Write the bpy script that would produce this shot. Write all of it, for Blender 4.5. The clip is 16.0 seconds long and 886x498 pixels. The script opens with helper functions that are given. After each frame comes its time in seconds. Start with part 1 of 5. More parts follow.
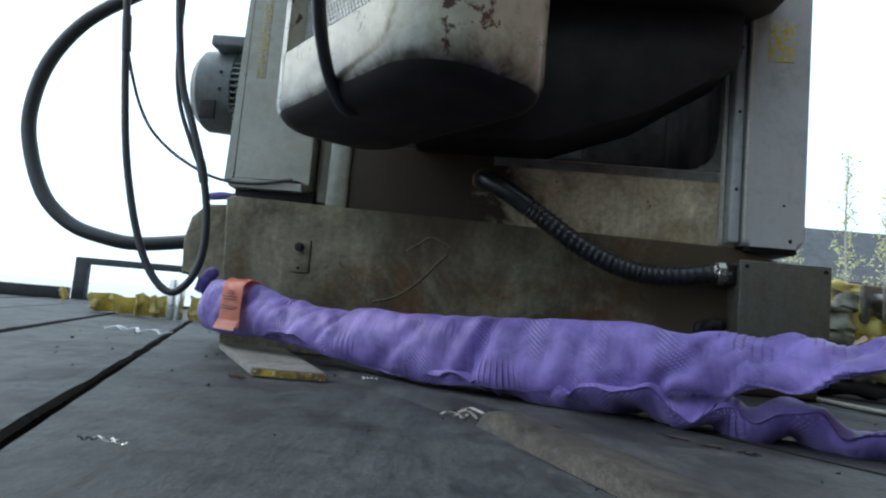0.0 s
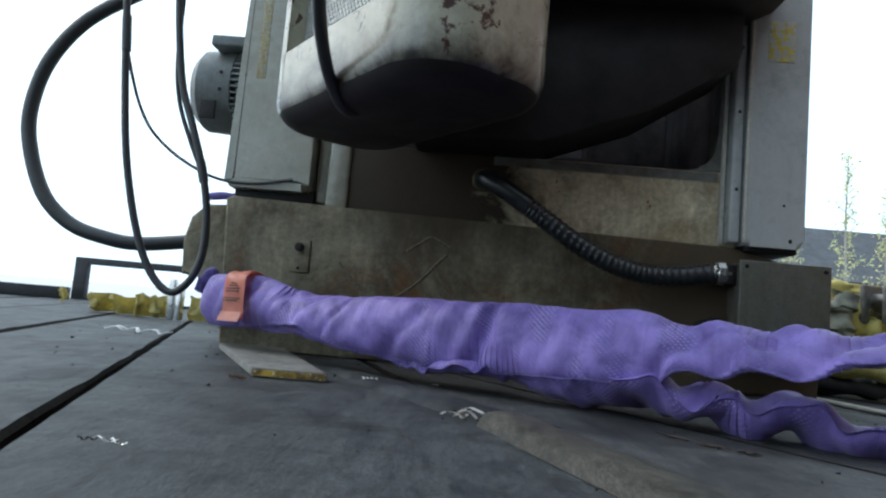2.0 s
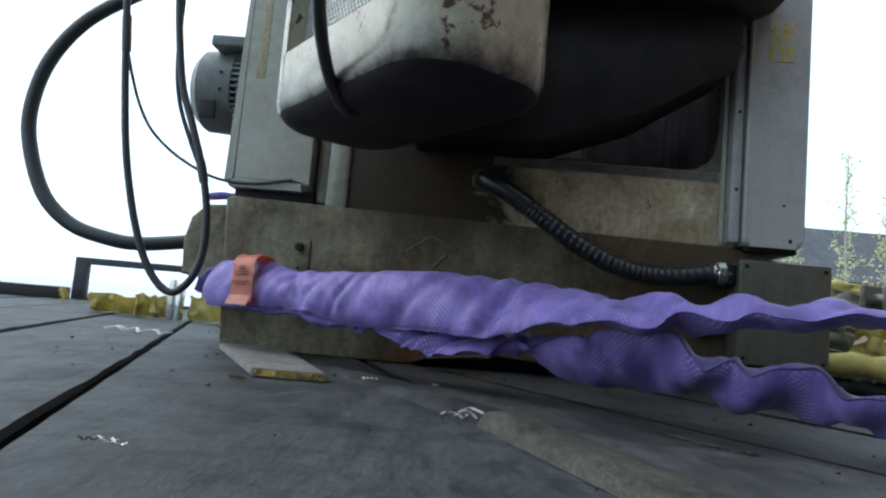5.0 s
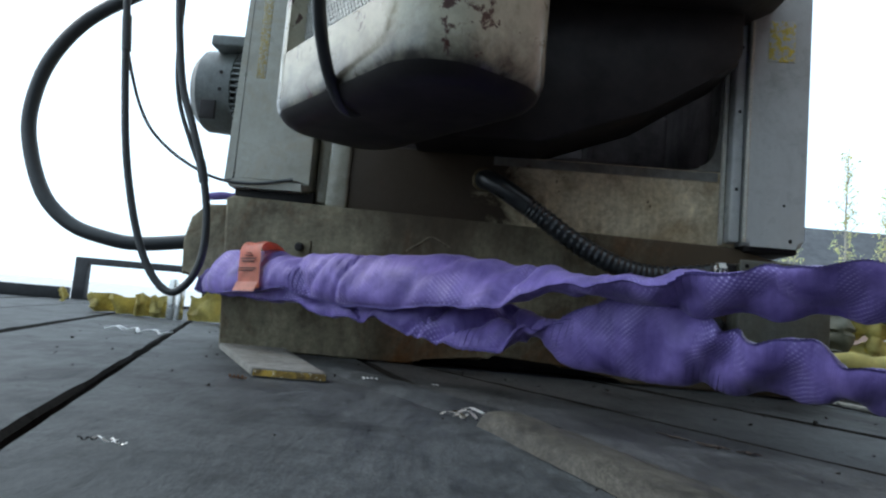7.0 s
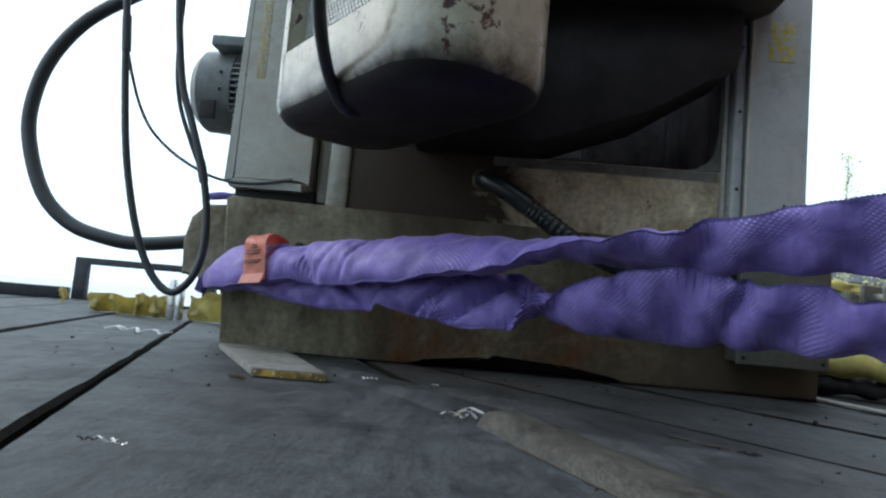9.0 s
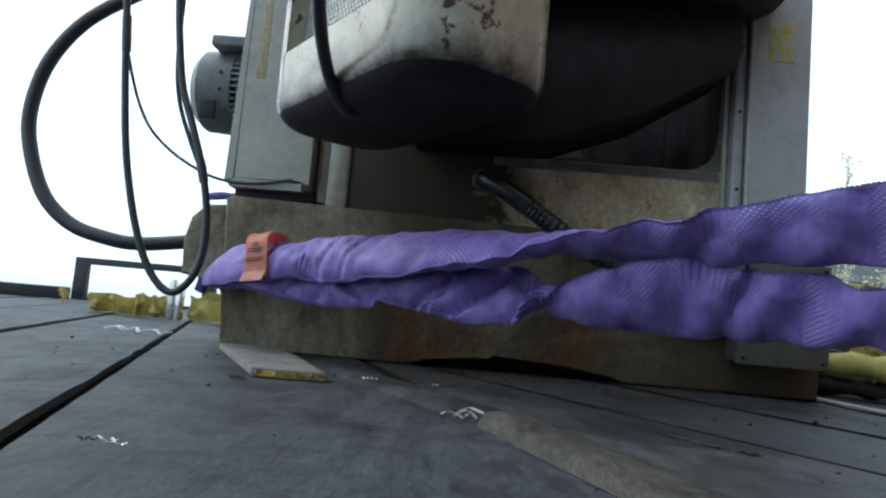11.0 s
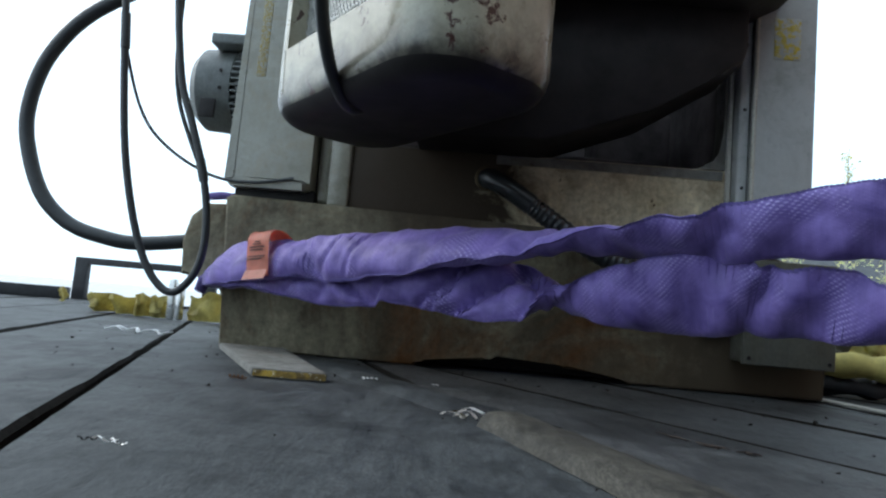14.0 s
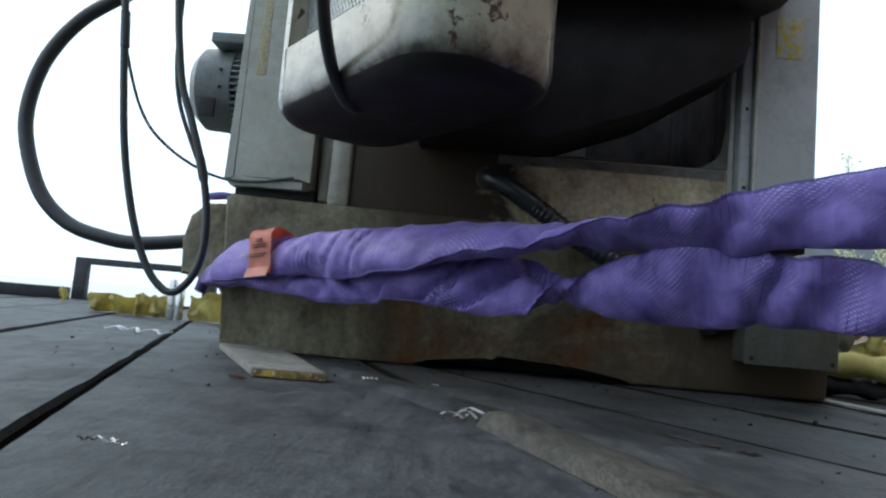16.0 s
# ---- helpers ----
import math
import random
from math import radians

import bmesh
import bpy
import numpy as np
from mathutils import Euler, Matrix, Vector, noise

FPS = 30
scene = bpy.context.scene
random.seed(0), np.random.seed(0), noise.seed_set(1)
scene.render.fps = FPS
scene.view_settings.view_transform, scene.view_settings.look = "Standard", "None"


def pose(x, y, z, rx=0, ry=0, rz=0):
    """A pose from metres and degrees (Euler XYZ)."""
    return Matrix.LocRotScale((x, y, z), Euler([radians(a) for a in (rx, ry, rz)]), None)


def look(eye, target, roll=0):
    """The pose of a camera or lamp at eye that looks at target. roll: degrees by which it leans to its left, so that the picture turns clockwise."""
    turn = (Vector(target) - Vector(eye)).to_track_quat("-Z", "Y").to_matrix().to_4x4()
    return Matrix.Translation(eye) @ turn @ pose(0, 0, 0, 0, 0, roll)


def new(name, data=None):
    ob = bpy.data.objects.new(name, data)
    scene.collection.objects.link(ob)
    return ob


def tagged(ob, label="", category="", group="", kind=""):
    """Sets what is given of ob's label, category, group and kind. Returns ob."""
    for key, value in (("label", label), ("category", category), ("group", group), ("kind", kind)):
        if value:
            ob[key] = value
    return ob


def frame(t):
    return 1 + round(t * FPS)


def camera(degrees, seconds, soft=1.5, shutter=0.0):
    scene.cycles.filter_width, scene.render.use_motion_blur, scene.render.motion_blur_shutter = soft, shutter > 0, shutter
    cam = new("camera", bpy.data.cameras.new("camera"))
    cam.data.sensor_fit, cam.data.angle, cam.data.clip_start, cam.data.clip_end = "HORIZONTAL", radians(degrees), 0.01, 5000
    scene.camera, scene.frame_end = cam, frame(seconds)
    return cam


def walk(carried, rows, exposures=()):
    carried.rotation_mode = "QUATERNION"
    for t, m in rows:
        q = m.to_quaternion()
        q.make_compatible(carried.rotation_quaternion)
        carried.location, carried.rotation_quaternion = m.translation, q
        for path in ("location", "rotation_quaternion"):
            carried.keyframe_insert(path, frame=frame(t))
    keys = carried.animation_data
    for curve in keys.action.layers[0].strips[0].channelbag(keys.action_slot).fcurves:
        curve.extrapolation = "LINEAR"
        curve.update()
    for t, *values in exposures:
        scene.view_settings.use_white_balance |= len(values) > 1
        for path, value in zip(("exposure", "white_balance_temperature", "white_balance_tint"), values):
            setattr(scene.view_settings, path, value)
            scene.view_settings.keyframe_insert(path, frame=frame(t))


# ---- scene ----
EXPOSURE = 0.0
cam = camera(67.2, 16.0, 2.3)
CAM = look((0, 0, 0.09), (0, 10, 0.09 + 10 * math.tan(radians(5.4))), 5.0)
walk(cam, [(0, CAM), (16, CAM)])

# ---- light: white overcast sky, weak wide sun behind the machine ----
scene.view_settings.exposure = EXPOSURE
SUN_UP, SUN_TURN = radians(42), radians(-72)
world = bpy.data.worlds.new("overcast_sky")
scene.world = world
world.use_nodes = True
wt = world.node_tree
wt.nodes.clear()
sky = wt.nodes.new("ShaderNodeTexSky")
sky.sky_type, sky.sun_disc = "NISHITA", False
sky.sun_elevation, sky.sun_rotation = SUN_UP, SUN_TURN
sky.air_density, sky.dust_density, sky.ozone_density = 1.0, 6.0, 1.0
haze = wt.nodes.new("ShaderNodeMix")
haze.data_type = "RGBA"
haze.inputs["Factor"].default_value = 0.8
haze.inputs["B"].default_value = (8.2, 10.5, 12.5, 1)
back = wt.nodes.new("ShaderNodeBackground")
back.inputs["Strength"].default_value = 0.168
wout = wt.nodes.new("ShaderNodeOutputWorld")
wt.links.new(sky.outputs[0], haze.inputs["A"])
wt.links.new(haze.outputs["Result"], back.inputs["Color"])
wt.links.new(back.outputs[0], wout.inputs["Surface"])
sun = new("sun", bpy.data.lights.new("sun", "SUN"))
sun.data.energy, sun.data.angle, sun.data.color = 1.1, radians(25), (0.97, 0.98, 1.0)
sun.matrix_world = look((0, 0, 0), (-math.sin(SUN_TURN) * math.cos(SUN_UP), -math.cos(SUN_TURN) * math.cos(SUN_UP), -math.sin(SUN_UP)))


# ---- materials ----
def material(name, rough=0.6, metal=0.0, spec=0.5):
    m = bpy.data.materials.new(name)
    m.use_nodes = True
    n = m.node_tree
    b = n.nodes["Principled BSDF"]
    b.inputs["Roughness"].default_value, b.inputs["Metallic"].default_value = rough, metal
    b.inputs["Specular IOR Level"].default_value = spec
    return m, n, b


def node(n, kind, **values):
    k = n.nodes.new(kind)
    for key, v in values.items():
        k.inputs[key.replace("_", " ")].default_value = v
    return k


def coords(n, stretch=(1, 1, 1), turn=0.0, where="Object"):
    c = n.nodes.new("ShaderNodeTexCoord")
    mp = n.nodes.new("ShaderNodeMapping")
    mp.inputs["Scale"].default_value = stretch
    mp.inputs["Rotation"].default_value = (0, 0, radians(turn))
    n.links.new(c.outputs[where], mp.inputs["Vector"])
    return mp.outputs["Vector"]


def noise_of(n, vec, scale, detail=6, rough=0.6, distort=0.0):
    k = node(n, "ShaderNodeTexNoise", Scale=scale, Detail=detail, Roughness=rough, Distortion=distort)
    n.links.new(vec, k.inputs["Vector"])
    return k.outputs["Fac"]


def ramp(n, fac, stops):
    r = n.nodes.new("ShaderNodeValToRGB")
    e = r.color_ramp.elements
    while len(e) < len(stops):
        e.new(0.5)
    for k, (p, c) in zip(e, stops):
        k.position = p
        k.color = (*c, 1) if len(c) == 3 else c
    n.links.new(fac, r.inputs["Fac"])
    return r.outputs["Color"]


def mix(n, fac, a, b, how="MIX"):
    k = n.nodes.new("ShaderNodeMix")
    k.data_type, k.blend_type = "RGBA", how
    for v, s in ((fac, "Factor"), (a, "A"), (b, "B")):
        if isinstance(v, (int, float)):
            k.inputs[s].default_value = v
        elif isinstance(v, tuple):
            k.inputs[s].default_value = (*v, 1)
        else:
            n.links.new(v, k.inputs[s])
    return k.outputs["Result"]


def bump(n, b, height, strength=0.3, dist=0.002):
    k = node(n, "ShaderNodeBump", Strength=strength, Distance=dist)
    n.links.new(height, k.inputs["Height"])
    if b.inputs["Normal"].is_linked:
        n.links.new(b.inputs["Normal"].links[0].from_socket, k.inputs["Normal"])
    n.links.new(k.outputs[0], b.inputs["Normal"])


G0, G1 = (0, 0, 0), (1, 1, 1)


def sum_of(n, how, a, b):
    k = n.nodes.new("ShaderNodeMath")
    k.operation = how
    for v, q in ((a, 0), (b, 1)):
        if isinstance(v, (int, float)):
            k.inputs[q].default_value = v
        else:
            n.links.new(v, k.inputs[q])
    return k.outputs[0]


def worn_paint(name, paint, dirt, chip, rough=0.45, dirt_at=(0.45, 0.7), chip_at=(0.63, 0.66), scale=14, tint=(0.5, 0.3, 0.15), tint_much=0.35, stain=None, grit=0.6, spot=None, oily=None):
    """Old paint: grime clouds, a rusty tint, streaks, fine specks and chips down to the primer or metal.
    stain: (from, to, colour, axis, unevenness) for an oil stain, or the head's painted shade, that creeps in over the
    paint.
    oily: ((x, y, z), inner, outer radius) of a soaked-in oil patch.
    spot: ((x, y, z), radius, amount) of a place where the paint has come off in larger flakes."""
    m, n, b = material(name, rough, 0.0)
    v = coords(n)
    grime = ramp(n, noise_of(n, v, scale * 0.45, 9, 0.68, 0.6), ((dirt_at[0], G0), (dirt_at[1], G1)))
    c = mix(n, grime, paint, dirt)
    rust = ramp(n, noise_of(n, v, scale * 0.4, 9, 0.72, 0.8), ((0.5, G0), (0.68, (tint_much,) * 3)))
    c = mix(n, rust, c, tuple(k * 0.35 for k in tint))
    runs = noise_of(n, coords(n, (1, 1, 0.12)), scale * 3, 6, 0.65)
    c = mix(n, grit * 0.8, c, ramp(n, runs, ((0.35, (0.7, 0.7, 0.7)), (0.65, (1.12, 1.12, 1.12)))), "MULTIPLY")
    fine = ramp(n, noise_of(n, v, scale * 7, 6, 0.75), ((0.36, (0.62, 0.62, 0.62)), (0.66, (1.15, 1.15, 1.15))))
    c = mix(n, grit, c, fine, "MULTIPLY")
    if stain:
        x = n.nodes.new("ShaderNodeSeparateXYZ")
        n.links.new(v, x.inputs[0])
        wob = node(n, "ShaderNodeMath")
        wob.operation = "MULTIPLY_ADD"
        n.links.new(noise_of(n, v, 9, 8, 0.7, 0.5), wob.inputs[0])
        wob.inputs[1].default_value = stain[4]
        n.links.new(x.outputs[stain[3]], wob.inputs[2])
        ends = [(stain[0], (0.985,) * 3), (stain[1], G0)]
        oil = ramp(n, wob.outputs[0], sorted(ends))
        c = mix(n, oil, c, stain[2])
    if oily:
        away = node(n, "ShaderNodeVectorMath")
        away.operation = "DISTANCE"
        n.links.new(v, away.inputs[0])
        away.inputs[1].default_value = oily[0]
        edge = sum_of(n, "MULTIPLY_ADD", noise_of(n, coords(n, (1, 1, 0.5)), 11, 8, 0.7, 0.5), 0.22)
        n.links.new(away.outputs["Value"], edge.node.inputs[2])
        c = mix(n, ramp(n, edge, ((oily[1] + 0.11, (0.85,) * 3), (oily[2] + 0.11, G0))), c, (0.062, 0.047, 0.035))
    flake = noise_of(n, v, scale * 1.6, 9, 0.72, 0.25)
    if spot:
        far = node(n, "ShaderNodeVectorMath")
        far.operation = "DISTANCE"
        n.links.new(v, far.inputs[0])
        far.inputs[1].default_value = spot[0]
        near = node(n, "ShaderNodeMapRange")
        n.links.new(far.outputs["Value"], near.inputs["Value"])
        for q, val in zip(("From Min", "From Max", "To Min", "To Max"), (0.3 * spot[1], spot[1], spot[2], 0.0)):
            near.inputs[q].default_value = val
        both = node(n, "ShaderNodeMath")
        both.operation = "ADD"
        n.links.new(flake, both.inputs[0])
        n.links.new(near.outputs[0], both.inputs[1])
        flake = both.outputs[0]
    chips = ramp(n, flake, ((chip_at[0], G0), (chip_at[1], G1)))
    c = mix(n, chips, c, chip)
    n.links.new(c, b.inputs["Base Color"])
    r = ramp(n, noise_of(n, v, scale * 2.2, 7, 0.65), ((0.3, (rough * 0.65,) * 3), (0.72, (min(1, rough * 1.6),) * 3)))
    n.links.new(r, b.inputs["Roughness"])
    bump(n, b, noise_of(n, v, scale * 9, 5), 0.2, 0.001)
    bump(n, b, noise_of(n, v, scale * 1.4, 5), 0.25, 0.004)
    bump(n, b, chips, 0.4, -0.0008)
    return m


def lacquer(m, much):
    """A hard glossy coat over the paint."""
    b = m.node_tree.nodes["Principled BSDF"]
    b.inputs["Coat Weight"].default_value, b.inputs["Coat Roughness"].default_value = much, 0.13


def plain(name, colour, rough=0.5, metal=0.0, vary=0.25, scale=40, depth=0.0006, spec=0.5):
    m, n, b = material(name, rough, metal, spec)
    v = coords(n)
    f = noise_of(n, v, scale, 7, 0.65)
    dark = tuple(k * (1 - vary) for k in colour)
    light = tuple(min(1, k * (1 + vary)) for k in colour)
    c = ramp(n, f, ((0.3, dark), (0.7, light)))
    n.links.new(c, b.inputs["Base Color"])
    n.links.new(ramp(n, noise_of(n, v, scale * 0.3), ((0.3, (rough * 0.8,) * 3), (0.7, (min(1, rough * 1.25),) * 3))), b.inputs["Roughness"])
    bump(n, b, noise_of(n, v, scale * 4, 4), 0.3, depth)
    return m


def deck_wood(name, light, dark, turn):
    m, n, b = material(name, 0.55, 0, 0.16)
    v = coords(n, (1, 1, 1), turn)
    v2 = coords(n, (1, 0.3, 1), turn)
    info = n.nodes.new("ShaderNodeObjectInfo")
    grain = noise_of(n, v2, 170, 6, 0.75, 0.3)
    streak = noise_of(n, v2, 38, 9, 0.7, 0.8)
    c = ramp(n, streak, ((0.3, dark), (0.5, tuple((p + q) / 2 for p, q in zip(light, dark))), (0.72, light)))
    c = mix(n, 0.6, c, ramp(n, grain, ((0.34, (0.4, 0.4, 0.4)), (0.6, (1.15, 1.15, 1.15)))), "MULTIPLY")
    c = mix(n, 0.7, c, ramp(n, noise_of(n, coords(n, (1, 0.4, 1), turn + 60), 620, 4, 0.7), ((0.36, (0.45, 0.45, 0.45)), (0.6, (1.2, 1.2, 1.2)))), "MULTIPLY")
    stain = ramp(n, noise_of(n, v, 5.5, 8, 0.6, 0.6), ((0.5, G0), (0.62, (0.8, 0.8, 0.8))))
    c = mix(n, stain, c, tuple(k * 0.5 for k in dark))
    blot = ramp(n, noise_of(n, coords(n, (0.55, 1, 1), turn), 17, 10, 0.75, 1.0), ((0.5, G0), (0.62, (0.6, 0.6, 0.6))))
    c = mix(n, blot, c, tuple(k * 0.35 for k in dark))
    scuff = ramp(n, noise_of(n, coords(n, (0.25, 1, 1), turn + 12), 34, 8, 0.7), ((0.66, G0), (0.74, (0.5, 0.5, 0.5))))
    c = mix(n, scuff, c, tuple(min(1, k * 1.7) for k in light))
    speck = ramp(n, noise_of(n, v, 260, 2, 0.5), ((0.68, G0), (0.74, (0.7, 0.7, 0.7))))
    c = mix(n, speck, c, (0.02, 0.018, 0.016))
    tone = ramp(n, info.outputs["Random"], ((0, (0.88, 0.88, 0.88)), (1, (1.08, 1.08, 1.08))))
    n.links.new(mix(n, 1.0, c, tone, "MULTIPLY"), b.inputs["Base Color"])
    n.links.new(ramp(n, streak, ((0.3, (0.46,) * 3), (0.7, (0.72,) * 3))), b.inputs["Roughness"])
    bump(n, b, grain, 0.6, 0.0009)
    bump(n, b, streak, 0.55, 0.002)
    bump(n, b, stain, 0.25, -0.001)
    return m


def webbing(name, colour, dark, where="Object", axis="Z"):
    """Woven polyester: fine ribs across and along the strip, with gathered creases and glints painted into the colour.
    """
    m, n, b = material(name, 0.62, 0, 0.22)
    v = coords(n, where=where)
    w1 = n.nodes.new("ShaderNodeTexWave")
    w1.bands_direction = "X"
    w1.inputs["Scale"].default_value, w1.inputs["Distortion"].default_value = 95, 2.6
    w2 = n.nodes.new("ShaderNodeTexWave")
    w2.bands_direction = axis
    w2.inputs["Scale"].default_value, w2.inputs["Distortion"].default_value = 105, 2.6
    for w in (w1, w2):
        w.inputs["Detail Scale"].default_value = 0.3
        n.links.new(v, w.inputs["Vector"])
    weave = mix(n, 1.0, w1.outputs["Color"], w2.outputs["Color"], "MULTIPLY")
    cloud = noise_of(n, v, 26, 7, 0.6, 0.4)
    c = ramp(n, cloud, ((0.3, dark), (0.68, colour)))
    c = mix(n, 0.14, c, ramp(n, weave, ((0.0, (0.7, 0.7, 0.74)), (0.7, (1.15, 1.12, 1.1)))), "MULTIPLY")
    c = mix(n, 0.35, c, ramp(n, noise_of(n, coords(n, (1, 0.15, 1), 20, where), 210, 4, 0.6), ((0.35, (0.7, 0.68, 0.74)), (0.65, (1.1, 1.1, 1.1)))), "MULTIPLY")
    # patches where the weave's shine is coloured in
    patch = ramp(n, noise_of(n, coords(n, (1, 0.6, 1), 25, where), 19, 9, 0.78), ((0.48, G0), (0.64, G1)))
    glint = ramp(n, mix(n, 1.0, weave, patch, "MULTIPLY"), ((0.28, G0), (0.75, (0.5,) * 3)))
    c = mix(n, glint, c, tuple(min(1, k * 1.4 + 0.2) for k in colour))
    n.links.new(c, b.inputs["Base Color"])
    b.inputs["Sheen Weight"].default_value = 0.1
    bump(n, b, weave, 0.5, 0.0006)
    return m


def sleeve_cloth(name, colour, dark):
    """Satin polyester sleeve: slanting rows of raised stitches with glints painted on in patches, fine cross ribs."""
    m, n, b = material(name, 0.5, 0, 0.3)
    v = coords(n, where="UV")
    x = n.nodes.new("ShaderNodeSeparateXYZ")
    n.links.new(v, x.inputs[0])
    slant = sum_of(n, "MULTIPLY_ADD", x.outputs["Y"], -0.35)
    n.links.new(x.outputs["X"], slant.node.inputs[2])
    rows_ = sum_of(n, "SINE", sum_of(n, "MULTIPLY", slant, 2 * math.pi / 0.0052), 0)
    stitches = sum_of(n, "SINE", sum_of(n, "MULTIPLY", x.outputs["Y"], 2 * math.pi / 0.0039), 0)
    knit = sum_of(n, "MULTIPLY", rows_, stitches)
    ribs = sum_of(n, "SINE", sum_of(n, "MULTIPLY", x.outputs["X"], 2 * math.pi / 0.0017), 0)
    cloud = noise_of(n, v, 26, 7, 0.6, 0.4)
    c = ramp(n, cloud, ((0.3, dark), (0.62, colour)))
    c = mix(n, 0.4, c, ramp(n, noise_of(n, coords(n, (1, 0.15, 1), 20, "UV"), 210, 4, 0.6), ((0.35, (0.72, 0.7, 0.75)), (0.65, (1.1, 1.1, 1.1)))), "MULTIPLY")
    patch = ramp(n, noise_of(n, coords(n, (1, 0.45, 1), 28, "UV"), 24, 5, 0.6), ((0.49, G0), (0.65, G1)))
    holes = ramp(n, mix(n, 1.0, ramp(n, sum_of(n, "MULTIPLY", knit, -1.0), ((0.15, G0), (0.6, G1))), patch, "MULTIPLY"), ((0.0, G0), (1.0, (0.3,) * 3)))
    c = mix(n, holes, c, tuple(k * 0.45 for k in dark))
    # pale highlights on the stitches, mixed into the base colour
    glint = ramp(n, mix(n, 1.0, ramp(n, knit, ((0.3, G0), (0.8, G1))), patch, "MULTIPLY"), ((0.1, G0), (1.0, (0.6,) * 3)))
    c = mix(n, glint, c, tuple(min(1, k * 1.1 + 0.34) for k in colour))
    n.links.new(c, b.inputs["Base Color"])
    b.inputs["Sheen Weight"].default_value = 0.12
    bump(n, b, ribs, 0.2, 0.0002)
    bump(n, b, knit, 0.16, 0.0003)
    return m


DECK = deck_wood("weathered_deck_wood", (0.096, 0.103, 0.106), (0.04, 0.044, 0.046), -17)
# planks beyond the batten: a slightly paler grey than DECK
RIGHTDECK = deck_wood("right_deck_wood", (0.112, 0.115, 0.115), (0.05, 0.05, 0.05), -6)
BATTEN = deck_wood("worn_batten_wood", (0.11, 0.101, 0.082), (0.04, 0.038, 0.033), 55)
CAST = worn_paint("oily_brown_casting", (0.32, 0.288, 0.2), (0.125, 0.105, 0.072), (0.3, 0.27, 0.2), 0.42, (0.38, 0.6), (0.665, 0.7), 13, (0.4, 0.17, 0.06), 0.9, (1.12, 0.84, (0.09, 0.068, 0.046), "X", 0.5), 0.85, None, ((0.36, 0.0, 0.3), 0.09, 0.19))
PLATE = worn_paint("stained_cream_plate", (0.76, 0.68, 0.49), (0.56, 0.46, 0.29), (0.06, 0.038, 0.028), 0.42, (0.48, 0.72), (0.63, 0.65), 15, (0.5, 0.24, 0.09), 0.6, (0.64, 0.73, (0.042, 0.03, 0.021), "X", 0.4), 0.8)
COLUMN = worn_paint("greenish_grey_enamel", (0.32, 0.31, 0.25), (0.19, 0.17, 0.11), (0.42, 0.32, 0.08), 0.3, (0.48, 0.72), (0.73, 0.75), 10, (0.7, 0.45, 0.15), 0.5, None, 0.4)
DOOR = worn_paint("light_grey_enamel", (0.52, 0.53, 0.515), (0.31, 0.315, 0.29), (0.08, 0.07, 0.06), 0.3, (0.5, 0.75), (0.76, 0.77), 16, (0.7, 0.6, 0.4), 0.15, None, 0.15)
# HEAD's Z stain paints shade into the enamel towards the lower edge
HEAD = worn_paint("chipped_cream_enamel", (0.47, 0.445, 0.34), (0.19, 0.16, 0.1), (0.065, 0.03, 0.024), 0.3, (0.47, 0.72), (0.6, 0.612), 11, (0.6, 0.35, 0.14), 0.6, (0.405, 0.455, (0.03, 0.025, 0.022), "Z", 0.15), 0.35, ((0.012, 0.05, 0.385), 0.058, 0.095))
for dull in (CAST, PLATE):
    dull.node_tree.nodes["Principled BSDF"].inputs["Specular IOR Level"].default_value = 0.1
for shiny in (HEAD, COLUMN, DOOR):
    lacquer(shiny, 0.6)
FRAMEGREY = worn_paint("grubby_grey_frame_paint", (0.22, 0.22, 0.2), (0.1, 0.09, 0.075), (0.05, 0.04, 0.035), 0.4, (0.42, 0.65), (0.64, 0.67), 18, (0.4, 0.25, 0.1), 0.4)
CREAM = worn_paint("worn_cream_trim", (0.62, 0.6, 0.52), (0.4, 0.36, 0.27), (0.12, 0.1, 0.08), 0.3, (0.5, 0.75), (0.68, 0.7), 40, (0.5, 0.3, 0.1), 0.3)
BOX = worn_paint("brushed_grey_green_box", (0.12, 0.12, 0.104), (0.11, 0.105, 0.08), (0.3, 0.28, 0.22), 0.4, (0.4, 0.66), (0.73, 0.77), 22, (0.3, 0.22, 0.1), 0.3)
MOTOR = worn_paint("blue_grey_motor_paint", (0.17, 0.19, 0.19), (0.11, 0.118, 0.112), (0.05, 0.042, 0.04), 0.4, (0.45, 0.7), (0.69, 0.71), 40, (0.3, 0.2, 0.15), 0.2)
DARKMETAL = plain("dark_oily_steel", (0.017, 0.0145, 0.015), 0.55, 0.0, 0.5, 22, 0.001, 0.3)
BLACKIRON = plain("black_frame_steel", (0.03, 0.031, 0.034), 0.55, 0.2)
RUBBER = plain("black_rubber", (0.028, 0.031, 0.033), 0.42, 0, 0.2, 90)
HOSE = plain("black_ribbed_conduit", (0.022, 0.025, 0.028), 0.3, 0, 0.25, 60)
STEEL = plain("bright_steel", (0.62, 0.62, 0.6), 0.28, 1.0, 0.2, 120)
WORNSTEEL = plain("dull_worn_steel", (0.2, 0.195, 0.185), 0.5, 0.6, 0.4, 60)
CHIP = plain("bright_metal_swarf", (0.9, 0.89, 0.86), 0.3, 0.55, 0.1, 200)
RUSTCHIP = plain("rusty_swarf", (0.16, 0.075, 0.03), 0.7, 0.3, 0.4, 200)
BROWNDIRT = plain("dark_brown_splinter_wood", (0.028, 0.017, 0.012), 0.85, 0, 0.5, 300)
